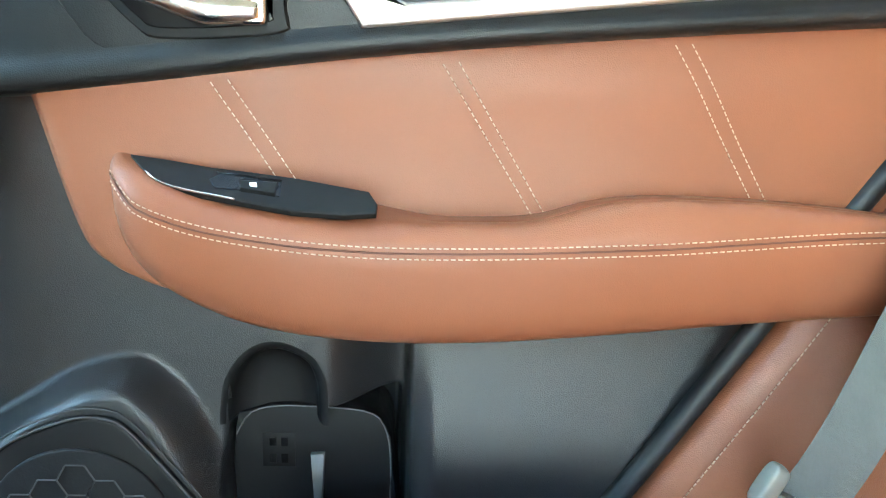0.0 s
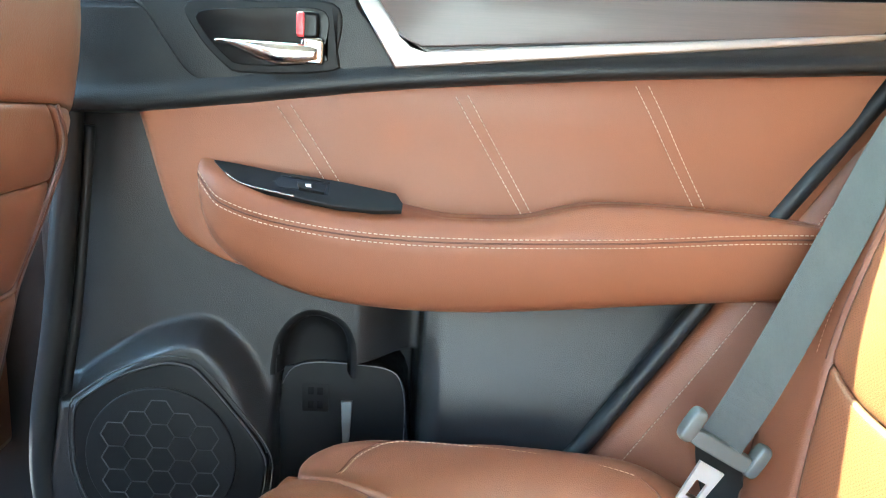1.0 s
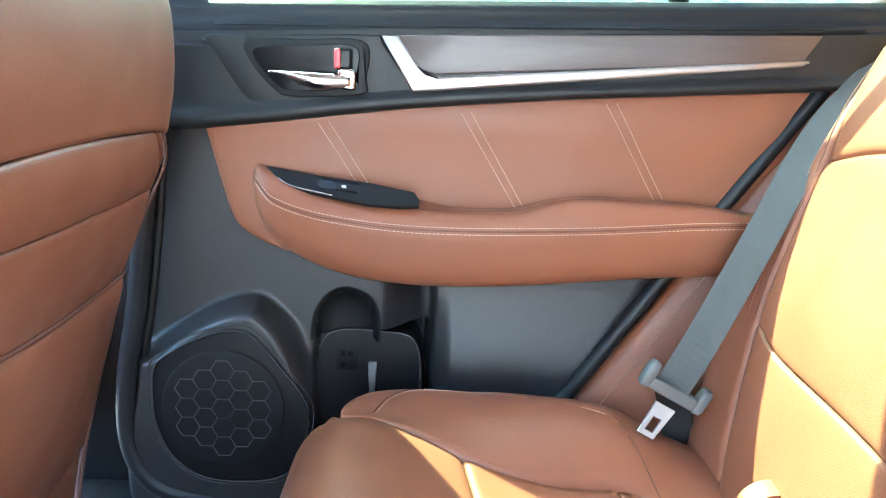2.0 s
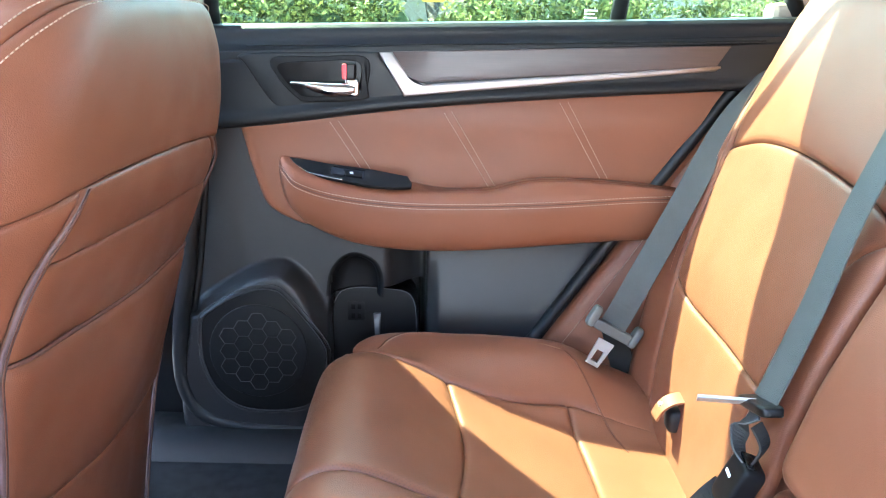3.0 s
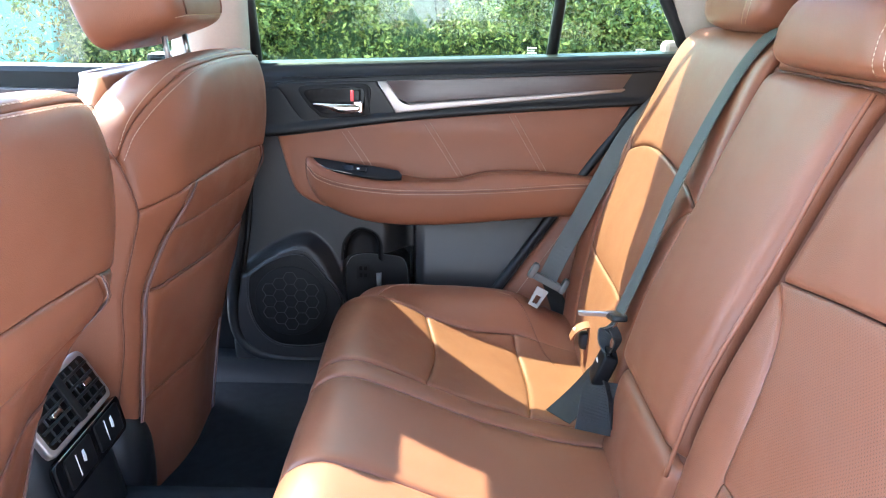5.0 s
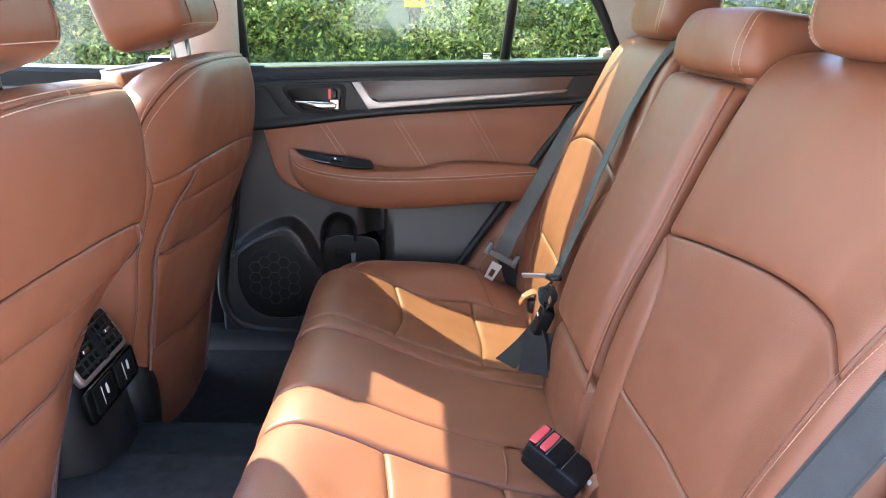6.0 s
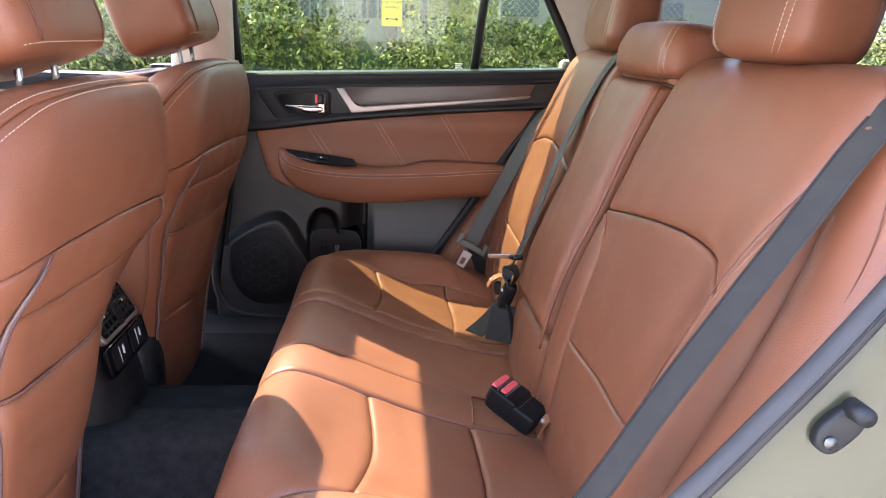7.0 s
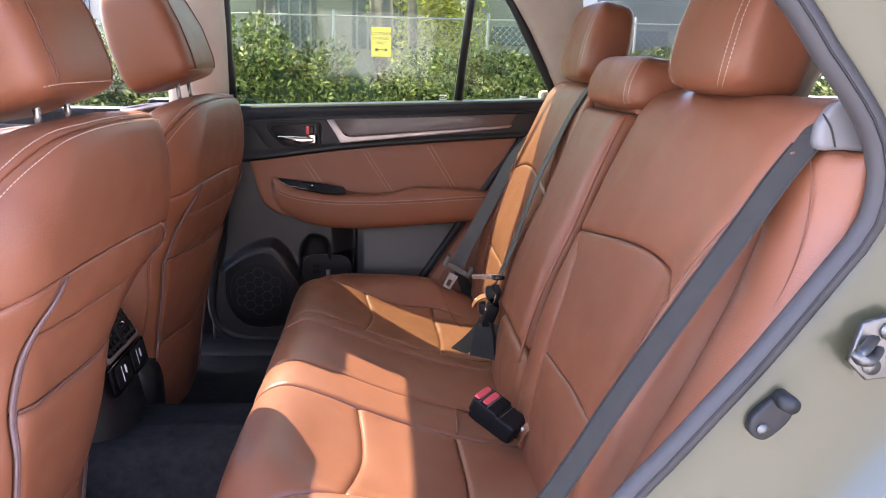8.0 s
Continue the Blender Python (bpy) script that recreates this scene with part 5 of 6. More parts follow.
tagged(block("quarter_window_near", (0.86, -0.705, 1.17), (1.40, -0.700, 1.45), tinted, bevel=0), "tinted cargo side window pane", "window", kind="structure")
shell_piece("cargo_near_wall", (0.70, -0.735, 0.40), (1.75, -0.70, 1.12), grey_trim, "grey cargo side lining")
shell_piece("far_body_side", (-0.50, 0.705, 0.36), (-0.335, 0.78, 1.12), plastic_black, "black lower pillar trim")
far_front = empty("front_door", "closed front car door with a black cap over brown leather", "car door")
block("door_cap", (-1.25, 0.665, 0.985), (-0.40, 0.72, 1.098), plastic_black, far_front, "black padded door cap", 0.014)
block("cap_trim", (-1.25, 0.655, 1.012), (-0.44, 0.672, 1.052), wood, far_front, "dark inlay strip", 0.003)
block("leather_panel", (-1.25, 0.672, 0.60), (-0.40, 0.72, 0.985), leather_door, far_front, "brown leather door panel", 0.01)
block("window_pane", (-1.20, 0.692, 1.09), (-0.36, 0.696, 1.30), glass, far_front, "clear side window pane", 0)
shell_piece("cowl", (-1.75, -0.72, 0.40), (-1.25, 0.72, 1.0), plastic_black, "black dashboard and cowl")
near_front = empty("front_door", "closed near front car door", "car door")
block("leather_panel", (-1.25, -0.75, 0.50), (-0.40, -0.69, 1.08), plastic_black, near_front, "", 0.01)
block("window_pane", (-1.20, -0.696, 1.08), (-0.42, -0.692, 1.48), glass, near_front, "clear side window pane", 0)
tagged(tube("pillar_near_b", [(-0.40, -0.72, 0.40), (-0.40, -0.71, 1.05), (-0.37, -0.67, 1.30), (-0.36, -0.61, 1.47)], 0.05, plastic_black, sides=12), "black trimmed door pillar", "trim", kind="structure")
shell_piece("rocker", (-0.60, -0.80, 0.30), (0.30, -0.70, 0.42), plastic_black, "black door sill cover", 0.02)

# shelf trim that guides the near belt
guide = empty("belt_guide_trim", "grey plastic belt guide trim on the side panel", "trim")
plate("guide_cover", curve([(0.496, 1.1535), (0.520, 1.153), (0.549, 1.1525), (0.547, 1.168), (0.533, 1.188), (0.514, 1.196), (0.500, 1.186), (0.493, 1.170)], 40, True), lambda a, b, h: (a, -0.698 - h, b), 0.012, grey_trim, guide, 0.006, "moulded grey cover", steps=4)
tube("guide_joint", curve([(0.494, -0.7105, 1.184), (0.503, -0.7108, 1.172), (0.509, -0.7105, 1.156)], 14), 0.0009, rubber, guide, "dark joint line", sides=5)

# ---------------------------------------------------------------- seat belts
b1 = empty("seat_belt", "grey seat belt hanging from the pillar, unbuckled", "seat belt", "seat belts")
low = np.array((0.300, 0.548, 0.718))
ribbon("upper_webbing", [(0.600, 0.665, 1.12), (0.545, 0.650, 1.09), (0.492, 0.628, 1.045), (0.440, 0.603, 0.988), (0.380, 0.570, 0.880), (0.322, 0.541, 0.775), low], [(-0.42, 0.885, 0.19), (-0.6, 0.75, 0.27), (-0.78, 0.5, 0.35)], 0.037, 0.0016, webbing, b1, "grey woven webbing", n=60)
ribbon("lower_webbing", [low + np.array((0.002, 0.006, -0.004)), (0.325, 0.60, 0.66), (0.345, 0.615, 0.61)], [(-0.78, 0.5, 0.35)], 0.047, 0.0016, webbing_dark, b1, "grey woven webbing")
ct = Matrix.Rotation(radians(28), 3, "Y")
tc = rounded_box("tongue_cover", low + np.array((0.0, -0.004, -0.006)), (0.066, 0.014, 0.015), buckle_grey, b1, "grey plastic tongue cover", power=6, turn=ct)
for k in (-1, 1):
    rounded_box("cover_lug", Vector(low) + Vector((0.0, -0.005, 0.0)) + ct @ Vector((0.034 * k, 0, 0.002)), (0.013, 0.016, 0.032), buckle_grey, tc, "", power=4, n=10, turn=ct)
tb = lambda a, b, h: tuple(Vector((0.281, 0.536, 0.684)) + ct @ Vector((a * 0.78, -h, b * 0.78)))
bm = bmesh.new()
outer = [(-0.013, -0.027), (0.013, -0.027), (0.016, 0.024), (-0.016, 0.024)]
inner = [(-0.007, -0.019), (0.007, -0.019), (0.007, 0.004), (-0.007, 0.004)]
vo = [[bm.verts.new(tb(a, b, h)) for a, b in ring] for ring in (outer, inner) for h in (0, 0.003)]
for i in range(4):
    k = (i + 1) % 4
    bm.faces.new((vo[1][i], vo[1][k], vo[3][k], vo[3][i]))
    bm.faces.new((vo[0][i], vo[2][i], vo[2][k], vo[0][k]))
    bm.faces.new((vo[0][i], vo[0][k], vo[1][k], vo[1][i]))
    bm.faces.new((vo[2][i], vo[3][i], vo[3][k], vo[2][k]))
part("tongue", bm, steel, b1, "bright steel tongue")

b2 = empty("seat_belt", "grey seat belt hanging down beside the door opening", "seat belt", "seat belts")
ribbon("upper_webbing", [(0.570, -0.63, 1.176), (0.530, -0.655, 1.168), (0.510, -0.662, 1.152), (0.487, -0.662, 1.120), (0.451, -0.662, 1.061), (0.402, -0.662, 0.983), (0.344, -0.662, 0.887), (0.308, -0.662, 0.822), (0.26, -0.655, 0.74), (0.20, -0.64, 0.66)], [(0.03, 0.998, 0.0)], 0.047, 0.0016, webbing_near, b2, "grey woven webbing", n=60)
for k in (-1, 1):
    ribbon("woven_edge", [(x - 0.0012, y + 0.0225 * k, z + 0.0006) for x, y, z in ((0.510, -0.662, 1.152), (0.487, -0.662, 1.120), (0.451, -0.662, 1.061), (0.402, -0.662, 0.983), (0.344, -0.662, 0.887), (0.308, -0.662, 0.822), (0.26, -0.655, 0.74), (0.20, -0.64, 0.66))], [(0.03, 0.998, 0.0)], 0.0022, 0.0016, webbing_dark, b2, "darker woven edge", n=60)

b3 = empty("seat_belt", "grey centre seat belt running down the bench back to its buckle", "seat belt", "seat belts")
ribbon("webbing", [(0.60, 0.225, 1.205), (0.545, 0.232, 1.192), (0.515, 0.240, 1.155), (0.485, 0.238, 1.10), (0.448, 0.222, 1.03), (0.420, 0.216, 0.96), (0.392, 0.203, 0.88), (0.356, 0.189, 0.793)], [(0.06, 0.99, 0.04)], 0.042, 0.0016, webbing, b3, "grey woven webbing", n=70)
rounded_box("tongue_cover", (0.351, 0.187, 0.789), (0.024, 0.060, 0.011), plastic_black, b3, "dark grey plastic tongue cover", power=5, turn=Matrix.Rotation(radians(-14), 3, "X"))
ribbon("tongue", [(0.350, 0.196, 0.788), (0.325, 0.203, 0.786), (0.300, 0.210, 0.784)], [(0.2, 0.75, -0.6)], 0.018, 0.0026, steel, b3, "bright steel tongue", n=6)
ribbon("twisted_webbing", [(0.352, 0.190, 0.783), (0.342, 0.196, 0.766), (0.336, 0.188, 0.750), (0.340, 0.178, 0.735)], [(0.3, 0.9, 0.2), (0.8, 0.5, 0.1), (0.2, 0.95, 0.1)], 0.030, 0.0018, webbing, b3, "twisted grey webbing", n=18)
ribbon("loop", [(0.345, 0.176, 0.775), (0.352, 0.168, 0.758), (0.345, 0.170, 0.738)], [(0.7, 0.6, 0.2)], 0.016, 0.002, webbing_dark, b3, "", n=10)
box_turn = Matrix.Rotation(radians(18), 3, "Y") @ Matrix.Rotation(radians(10), 3, "X")
latch = rounded_box("buckle", (0.336, 0.175, 0.713), (0.024, 0.036, 0.056), plastic_smooth, b3, "black buckle", power=6, turn=box_turn)
rounded_box("buckle_mark", Vector((0.336, 0.175, 0.713)) + box_turn @ Vector((-0.0118, 0.004, 0.006)), (0.002, 0.012, 0.004), white_mark, latch, "", power=6, n=8, turn=box_turn)
rounded_box("buckle_slot", Vector((0.336, 0.175, 0.713)) + box_turn @ Vector((-0.004, 0, 0.0272)), (0.010, 0.024, 0.004), gloss_black, latch, "", power=6, n=8, turn=box_turn)
ribbon("stalk", [(0.338, 0.174, 0.690), (0.350, 0.170, 0.645), (0.362, 0.168, 0.600)], [(0.3, 0.95, 0)], 0.034, 0.002, webbing_dark, b3, "", n=10)
ribbon("tail", [(0.334, 0.180, 0.690), (0.318, 0.186, 0.668), (0.298, 0.182, 0.650), (0.272, 0.166, 0.634)], [(0.55, -0.80, 0.1)], 0.055, 0.0018, webbing_dark, b3, "dark webbing end", n=14)
ribbon("tail", [(0.336, 0.168, 0.692), (0.328, 0.150, 0.682), (0.320, 0.128, 0.664), (0.314, 0.112, 0.640)], [(0.85, 0.3, 0.35), (0.95, 0.05, -0.1)], 0.052, 0.0018, webbing_dark, b3, "", n=18)
ribbon("tail", [(0.345, 0.165, 0.690), (0.350, 0.140, 0.668), (0.352, 0.120, 0.640)], [(0.6, 0.3, -0.7)], 0.045, 0.0018, webbing_dark, b3, "", n=12)

near_buckle = empty("belt_buckle", "black seat belt buckle with red buttons in the bench", "buckle")
bt = Matrix.Rotation(radians(-35), 3, "Z") @ Matrix.Rotation(radians(24), 3, "Y")
pink = material("faded_red_plastic", (0.62, 0.075, 0.085), 0.45, noise_scale=80, vary=0.06)
b_at = lambda p: Vector((0.302, -0.180, 0.655)) + bt @ Vector(p)
rounded_box("housing", b_at((0.006, 0, -0.002)), (0.086, 0.058, 0.034), plastic_smooth, near_buckle, "black buckle housing", power=9, turn=bt)
rounded_box("upper_housing", b_at((-0.014, 0, 0.006)), (0.052, 0.060, 0.026), plastic_smooth, near_buckle, "", power=9, turn=bt)
for bx in (-0.0345, -0.0180):
    hs = rounded_box("release_button", b_at((bx, 0, 0.0165)), (0.0115, 0.046, 0.010), pink, near_buckle, "faded red release button", power=6, turn=bt)
    rounded_box("button_frame", b_at((bx + 0.0078, 0, 0.0188)), (0.0020, 0.054, 0.003), buckle_grey, hs, "", power=6, n=8, turn=bt)
tube("housing_joint", [b_at((0.016, y, 0.0156)) for y in np.linspace(-0.026, 0.026, 6)], 0.0006, buckle_grey, near_buckle, "fine moulding line", sides=5)
tube("pocket_seam", [seat_surf(s_, y_) + np.array((0, 0, 0.0035)) for s_, y_ in curve([(0.985, -0.088), (0.94, -0.086), (0.905, -0.084), (0.893, -0.095), (0.893, -0.13), (0.889, -0.182)], 40)], 0.0016, leather, cushion, "leather welt round the buckle pocket", sides=6)


def anchor_flap(x, y, z, label):
    fl = empty("anchor_flap", label, "flap", "child seat anchor flaps")
    ribbon("flap", [(x - 0.026, y, z - 0.026), (x - 0.020, y, z - 0.013), (x - 0.010, y, z - 0.004), (x + 0.004, y, z), (x + 0.030, y, z - 0.002)], [(0.05, 1.0, 0.1)], 0.024, 0.0026, leather, fl, "folded leather flap", n=24)
    rounded_box("snap", (x - 0.019, y + 0.003, z - 0.010), (0.007, 0.009, 0.007), steel, fl, "small steel snap", power=2.5, n=8)
    rounded_box("anchor_hole", (x + 0.006, y + 0.002, z - 0.030), (0.034, 0.026, 0.032), rubber, fl, "dark anchor opening", power=4, n=8)


anchor_flap(0.352, 0.405, 0.682, "brown leather child seat anchor flap in the bench")
anchor_flap(0.362, -0.216, 0.652, "brown leather child seat anchor flap with a steel snap")

# door switch and striker on the near pillar
sw2 = empty("door_switch", "black rubber door light switch on the body pillar", "switch")
plate("switch_plate", curve([(0.452 + 0.0135 * math.cos(a) + 0.012 * c, 0.915 + 0.0135 * math.sin(a) + 0.014 * c) for c, a0 in ((0, 150), (1, -30)) for a in [radians(a0 + d) for d in (0, 60, 120, 180)]], 30, True), lambda a, b, h: (a, -0.748 - h, b), 0.010, rubber, sw2, 0.003, "black rubber mount")
tube("plunger", [(0.466, -0.752, 0.940), (0.464, -0.776, 0.943)], [0.0085, 0.0075], rubber, sw2, "black rubber plunger", sides=14)
tube("bolt", [(0.450, -0.756, 0.913), (0.450, -0.761, 0.913)], 0.0055, striker_steel, sw2, "steel bolt head", sides=12)
st = empty("door_striker", "steel door latch striker screwed to the body pillar", "striker")
plate("striker_plate", [(0.512, 0.980), (0.530, 0.963), (0.575, 0.968), (0.580, 1.008), (0.550, 1.024), (0.520, 1.014)], lambda a, b, h: (a, -0.764 - h, b), 0.006, striker_steel, st, 0.002, "stamped steel plate")
tube("striker_loop", curve([(0.535, -0.765, 1.0), (0.512, -0.788, 0.998), (0.500, -0.796, 0.995), (0.515, -0.792, 0.990), (0.538, -0.768, 0.990)], 24), 0.005, striker_steel, st, "steel loop")
for c in ((0.531, 0.977), (0.542, 1.008)):
    tube("screw", [(c[0], -0.768, c[1]), (c[0], -0.774, c[1])], 0.0075, striker_steel, st, "cross-head screw", sides=14)

# ---------------------------------------------------------------- outside
asphalt = material("asphalt", (0.34, 0.33, 0.30), 0.9, noise_scale=8, vary=0.2, bump=0.5, bump_scale=60)
pts = [(x, y, 0.0) for y in (-60, -8, 0, 8, 60, 400) for x in (-400, -60, -8, 8, 60, 400)]
tagged(mesh_ob("ground", *shell(pts, 6, 6, (0, 0, -0.2)), asphalt), "pale asphalt parking lot", "ground", kind="structure")
bounce_plaster = material("pale_bounce_plaster", (0.40, 0.38, 0.34), 0.9, noise_scale=3, vary=0.08)
grey_wall = material("grey_plaster", (0.21, 0.185, 0.15), 0.9, noise_scale=3, vary=0.1)
# added out of view: its pale face throws sunlight back through the open door
shell_piece("unseen_bounce_wall", (-30, -9.3, 0), (30, -9.0, 4.6), bounce_plaster, "unseen pale wall added to bounce sunlight into the cabin", 0)
leaf_m = [material("hedge_leaf", c, 0.65, noise_scale=3, vary=0.35, random_vary=0.45, spec=0.2) for c in ((0.100, 0.115, 0.030), (0.18, 0.18, 0.052), (0.055, 0.074, 0.022))]
rng = np.random.default_rng(5)


def leaves(name, centres, size, mats, parent=None, label=""):
    n = len(centres)
    d = rng.normal(size=(n, 3))
    d /= np.linalg.norm(d, axis=1)[:, None]
    e = rng.normal(size=(n, 3))
    e -= d * (d * e).sum(1)[:, None]
    e /= np.linalg.norm(e, axis=1)[:, None]
    s = size * rng.uniform(0.6, 1.4, n)[:, None]
    V = np.stack([centres - d * s, centres + e * s * 0.42, centres + d * s, centres - e * s * 0.42], 1).reshape(-1, 3)
    me = bpy.data.meshes.new(name)
    me.from_pydata(V.tolist(), [], [(4 * i, 4 * i + 1, 4 * i + 2, 4 * i + 3) for i in range(n)])
    for m in mats:
        me.materials.append(m)
    me.polygons.foreach_set("material_index", rng.integers(0, len(mats), n).tolist())
    ob = new(name, me)
    if parent is not None:
        ob.parent = parent
    if label:
        ob["label"] = label
    return ob


HEDGE = [(-6, 1.6), (-3, 1.65), (-1.93, 1.60), (-1.64, 1.68), (-1.35, 1.58), (-1.06, 1.27), (-0.83, 1.40), (-0.46, 1.57), (-0.35, 1.25), (0.21, 1.18), (0.66, 1.27), (0.97, 1.30), (1.2, 1.21), (1.5, 1.36), (1.96, 1.37), (3.44, 1.41), (6, 1.5)]


def hedge_top(x):
    return float(lerp_table(HEDGE, x)[0]) + 0.05 * math.sin(x * 11 + 1)


C = []
for k in range(520):
    x, y = rng.uniform(-9, 9), rng.uniform(8.95, 10.0)
    R = rng.uniform(0.13, 0.32)
    z = max(0.1, rng.uniform(0.08, 1.0) ** 0.7 * hedge_top(x) - R * 0.4)
    m = int(200 * (R / 0.22) ** 2)
    q = rng.normal(size=(m, 3))
    q[:, 2] = np.where(q[:, 2] < 0, q[:, 2] * 0.55, q[:, 2])
    q /= np.linalg.norm(q, axis=1)[:, None]
    lump = 1 + 0.25 * np.sin(q[:, :1] * 5 + k) * np.cos(q[:, 2:] * 4 + 2 * k)
    C.append(np.array((x, y, z)) + q * R * lump * rng.uniform(0.75, 1.15, (m, 1)) * np.array((1.25, 1.0, 0.95)))
hedge = leaves("hedge", np.concatenate(C), 0.040, leaf_m)
tagged(hedge, "leafy green hedge behind the parking lot", "hedge", kind="stuff")
# dark sheet behind the leaves: the hedge's inner shade put into a colour
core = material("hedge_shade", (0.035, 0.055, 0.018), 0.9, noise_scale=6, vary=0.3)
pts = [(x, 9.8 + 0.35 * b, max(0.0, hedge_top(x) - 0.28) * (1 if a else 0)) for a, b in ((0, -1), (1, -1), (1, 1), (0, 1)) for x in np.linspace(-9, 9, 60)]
tagged(mesh_ob("hedge_shade_sheet", pts, grid_faces(60, 4), core), "dark sheet inside the hedge standing in for its inner shade", "hedge", kind="stuff")
bark = material("grey_bark", (0.125, 0.098, 0.078), 0.9, noise_scale=10, vary=0.35, bump=1.0, bump_scale=30, stretch=(1, 1, 0.2))


def tree(x, y, r, h, crown, label):
    t = empty("tree", label, "tree", "trees behind the fence")
    tube("trunk", [(x, y, 0), (x + 0.02, y, h * 0.4), (x - 0.03, y, h)], [r * 1.15, r, r * 0.7], bark, t, sides=12)
    cs = []
    for k in range(7):
        a, u = rng.uniform(0, 6.28), rng.uniform(0.45, 1.0)
        e = np.array((x + math.cos(a) * crown * 0.7, y + math.sin(a) * crown * 0.7, h * (0.8 + 0.5 * u)))
        b = np.array((x, y, h * (0.5 + 0.45 * u)))
        tube("limb", curve([b, (b + e) / 2 + np.array((0, 0, 0.2)), e], 8), [r * 0.35 * (1 - 0.1 * i) for i in range(8)], bark, t, sides=6)
        q = rng.normal(size=(260, 3)) * crown * 0.3
        cs.append(e + q)
    leaves("crown", np.concatenate(cs), 0.07, leaf_m[:2], t, "sparse spring foliage")
    return t


tree(-0.02, 11.9, 0.20, 4.2, 1.6, "thick grey tree trunk behind the hedge")
tree(0.53, 13.0, 0.085, 4.0, 1.5, "slender grey tree trunk behind the fence")
tree(-2.0, 12.6, 0.17, 4.0, 1.4, "ivy-grown grey tree trunk")
tree(-3.1, 13.0, 0.18, 4.2, 1.6, "grey tree trunk behind the hedge")
tree(-7.5, 12.0, 0.25, 4.5, 2.0, "tree beside the parking lot")
C = []
for k in range(420):
    x, y, z = rng.normal(1.1, 0.45), rng.uniform(13.4, 14.4), rng.uniform(0.3, 3.2)
    q = rng.normal(size=(16, 3))
    C.append(np.array((x, y, z)) + q * 0.16)
yellow = [material("spring_leaf", c, 0.7, noise_scale=3, vary=0.3, random_vary=0.4, spec=0.2) for c in ((0.30, 0.27, 0.05), (0.20, 0.21, 0.05))]
tagged(leaves("shrub", np.concatenate(C), 0.05, yellow), "yellow-green flowering shrub behind the fence", "shrub", kind="stuff")
# chain-link fence
fence = empty("chain_link_fence", "galvanised chain-link fence behind the hedge", "fence")
wire = material("galvanised_wire", (0.27, 0.265, 0.25), 0.7, 0.2)
v, f = [], []
x0, x1, z0, z1, yf, p = -4.0, 6.0, 0.9, 1.95, 11.35, 0.075
for sgn in (1, -1):
    k = x0 - (z1 - z0)
    while k < x1 + (z1 - z0):
        a = (k, z0 if sgn > 0 else z1)
        b_ = (k + (z1 - z0), z1 if sgn > 0 else z0)
        b = len(v)
        w = 0.0034
        v += [(a[0] - w, yf, a[1]), (a[0] + w, yf - 0.004, a[1]), (b_[0] + w, yf - 0.004, b_[1]), (b_[0] - w, yf, b_[1])]
        f.append((b, b + 1, b + 2, b + 3))
        k += p * 1.414
mesh_ob("mesh", v, f, wire, fence, "", smooth=False)
for x in (-3.2, -0.75, 1.7, 4.1):
    tube("post", [(x, yf + 0.03, 0), (x, yf + 0.03, 2.05)], 0.022, wire, fence)
tube("rail", [(x0, yf + 0.02, 1.95), (x1, yf + 0.02, 1.95)], 0.012, wire, fence)
# sign
sign_yellow = material("sign_yellow", (0.85, 0.55, 0.02), 0.5, noise_scale=5, vary=0.04)
ink = material("sign_ink", (0.03, 0.025, 0.02), 0.6)
sign = empty("parking_sign", "yellow parking sign with black lettering on the tree", "sign")
sg0 = (0.0, 11.28, 1.565)
block("sign_board", (sg0[0] - 0.155, sg0[1], sg0[2] - 0.225), (sg0[0] + 0.155, sg0[1] + 0.006, sg0[2] + 0.225), sign_yellow, sign, "yellow metal board", 0.001)
for txt, zz in (("CUSTOMER", 0.105), ("PARKING", 0.035), ("ONLY", -0.035)):
    cu = bpy.data.curves.new("lettering", "FONT")
    cu.body, cu.size, cu.align_x, cu.extrude = txt, 0.062, "CENTER", 0.0005
    ob = new("lettering", cu)
    ob.data.materials.append(ink)
    ob.matrix_world = pose(sg0[0], sg0[1] - 0.003, sg0[2] + zz, 90, 0, 0)
    ob.parent = sign
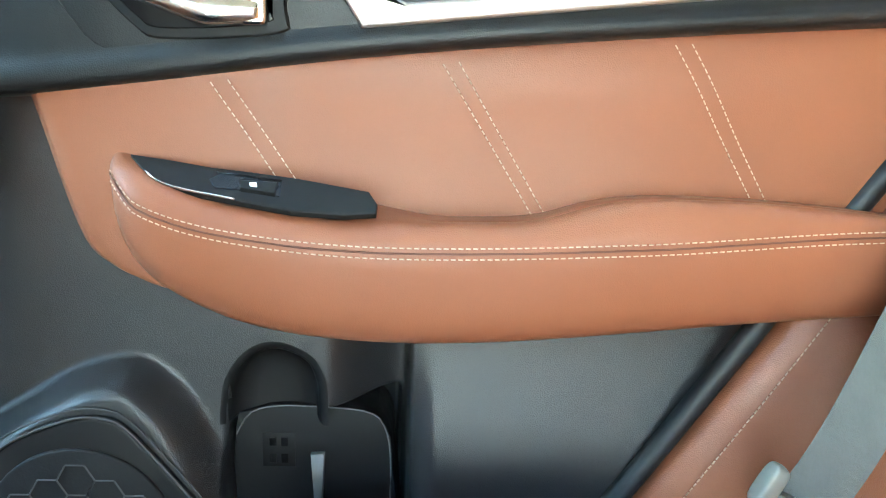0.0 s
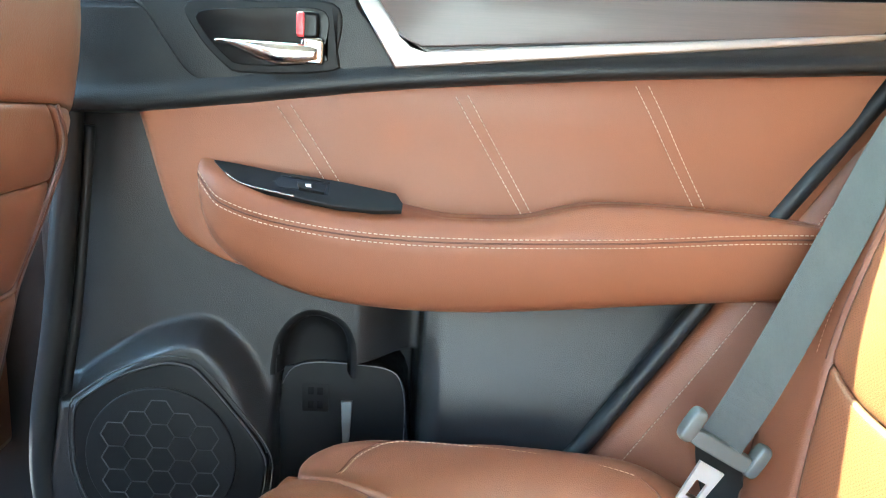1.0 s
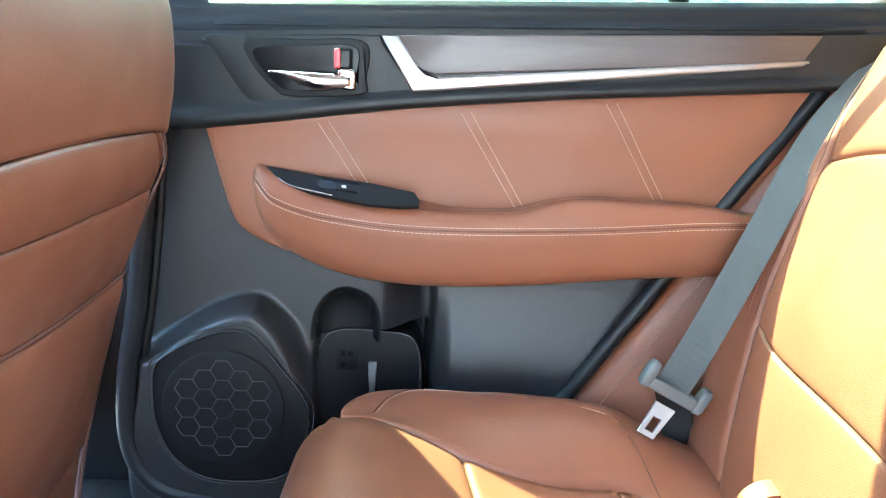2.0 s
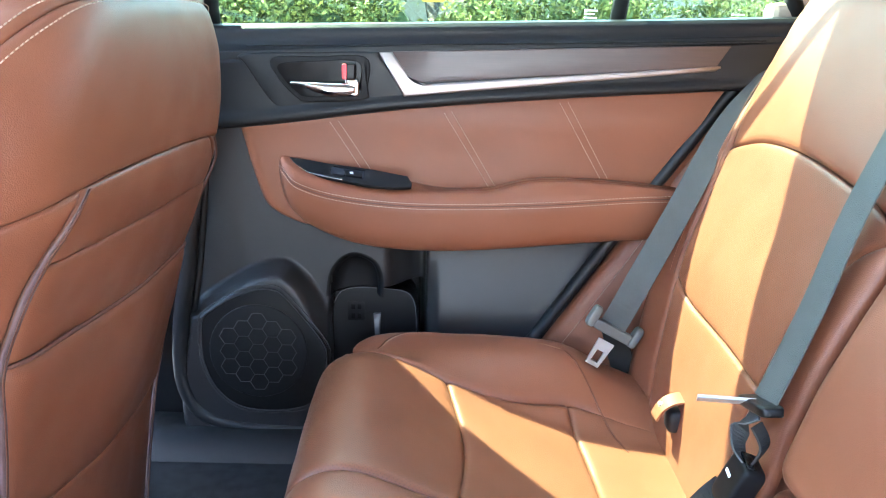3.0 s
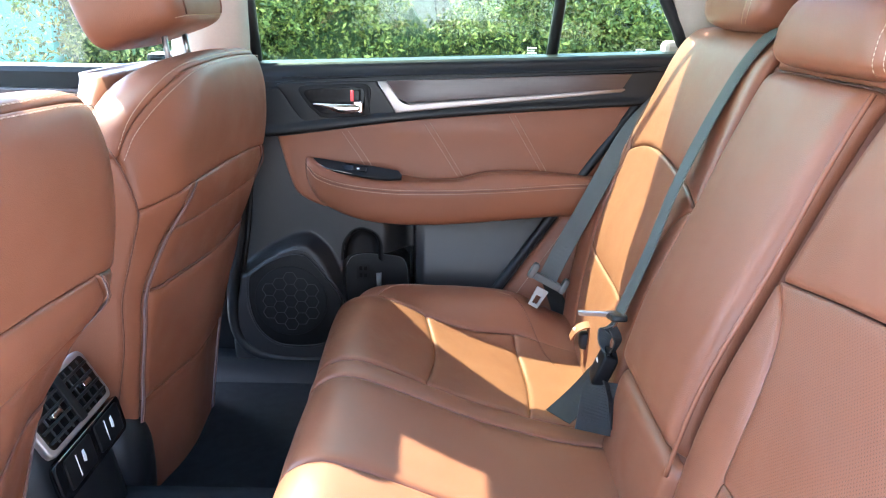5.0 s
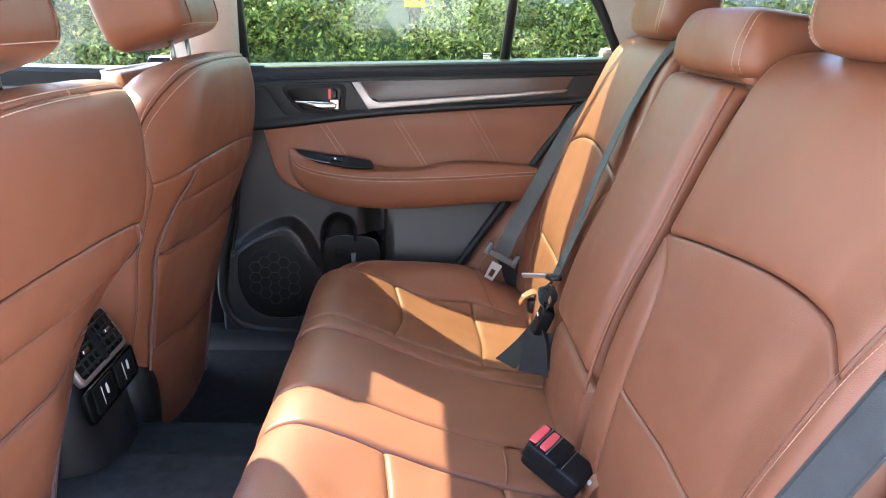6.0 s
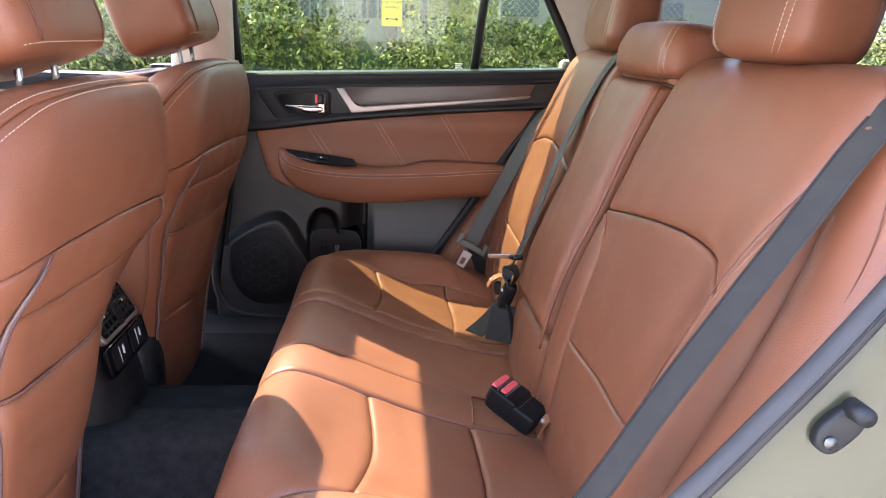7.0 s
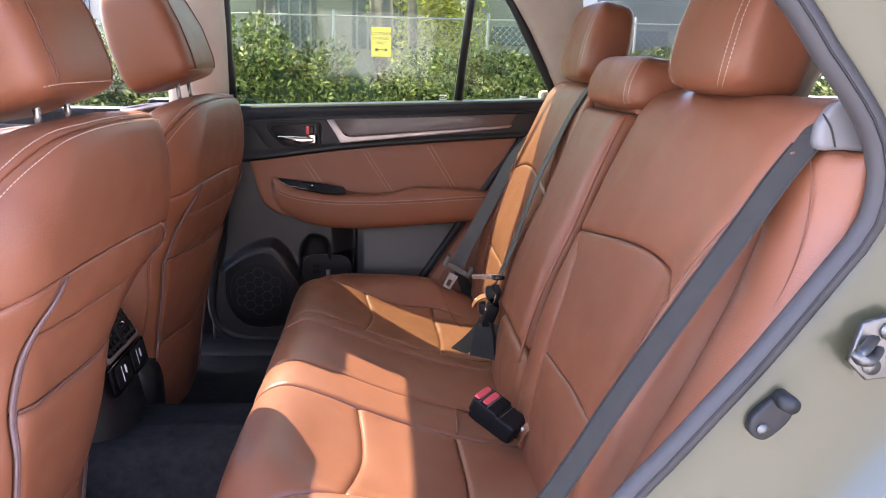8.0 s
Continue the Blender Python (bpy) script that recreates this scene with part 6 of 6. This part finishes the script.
block("arrow_bar", (sg0[0] - 0.08, sg0[1] - 0.003, sg0[2] - 0.125), (sg0[0] + 0.08, sg0[1] - 0.001, sg0[2] - 0.112), ink, sign, "", 0)
for s_ in (-1, 1):
    block("arrow_head", (sg0[0] + s_ * 0.075 - 0.02, sg0[1] - 0.003, sg0[2] - 0.138), (sg0[0] + s_ * 0.075 + 0.02, sg0[1] - 0.001, sg0[2] - 0.099), ink, sign, "", 0)
# buildings
stucco = material("pale_stucco", (0.17, 0.16, 0.14), 0.9, noise_scale=3, vary=0.08, bump=0.4, bump_scale=40)
pane_dark = material("dark_pane", (0.06, 0.07, 0.08), 0.2)
house = empty("building", "pale stucco building with barred windows", "building")
block("wall", (1.75, 15.0, 0), (22, 24, 5.0), stucco, house, "", 0.02)
block("fascia", (1.6, 14.9, 3.4), (22, 15.0, 3.8), pane_dark, house, "", 0)
for x in (2.22, 5.2, 8.2, 11.2):
    w = block("window", (x, 14.93, 1.66), (x + 0.72, 15.0, 2.02), pane_dark, house, "dark barred window", 0.01)
house2 = empty("building", "grey building with tall barred windows", "building")
block("wall", (-16, 19, 0), (1.6, 26, 7.0), grey_wall, house2, "", 0.02)
for x in (-8.5, -5.5, -3.0, -0.8):
    block("window", (x, 18.94, 1.6), (x + 1.3, 19.0, 3.6), pane_dark, house2, "tall barred window", 0.01)
    for k in range(5):
        block("window_bar", (x + 0.1 + 0.26 * k, 18.90, 1.6), (x + 0.15 + 0.26 * k, 18.94, 3.6), stucco, house2, "", 0)
cont_m = material("green_container_paint", (0.08, 0.33, 0.24), 0.6, noise_scale=4, vary=0.15, stretch=(6, 6, 0.3))
cont = empty("shipping_container", "faded green corrugated container on the lot", "container")
v = []
for i in range(60):
    x = -10.0 + 5.2 * i / 59
    y = 9.0 + (0.04 if (i // 2) % 2 else 0.0)
    v += [(x, y, 0.12), (x, y, 2.7)]
mesh_ob("corrugated_side", *shell([v[2 * i + k] for k in (0, 1) for i in range(60)], 60, 2, (0, 2.2, 0)), cont_m, cont, "", smooth=False)
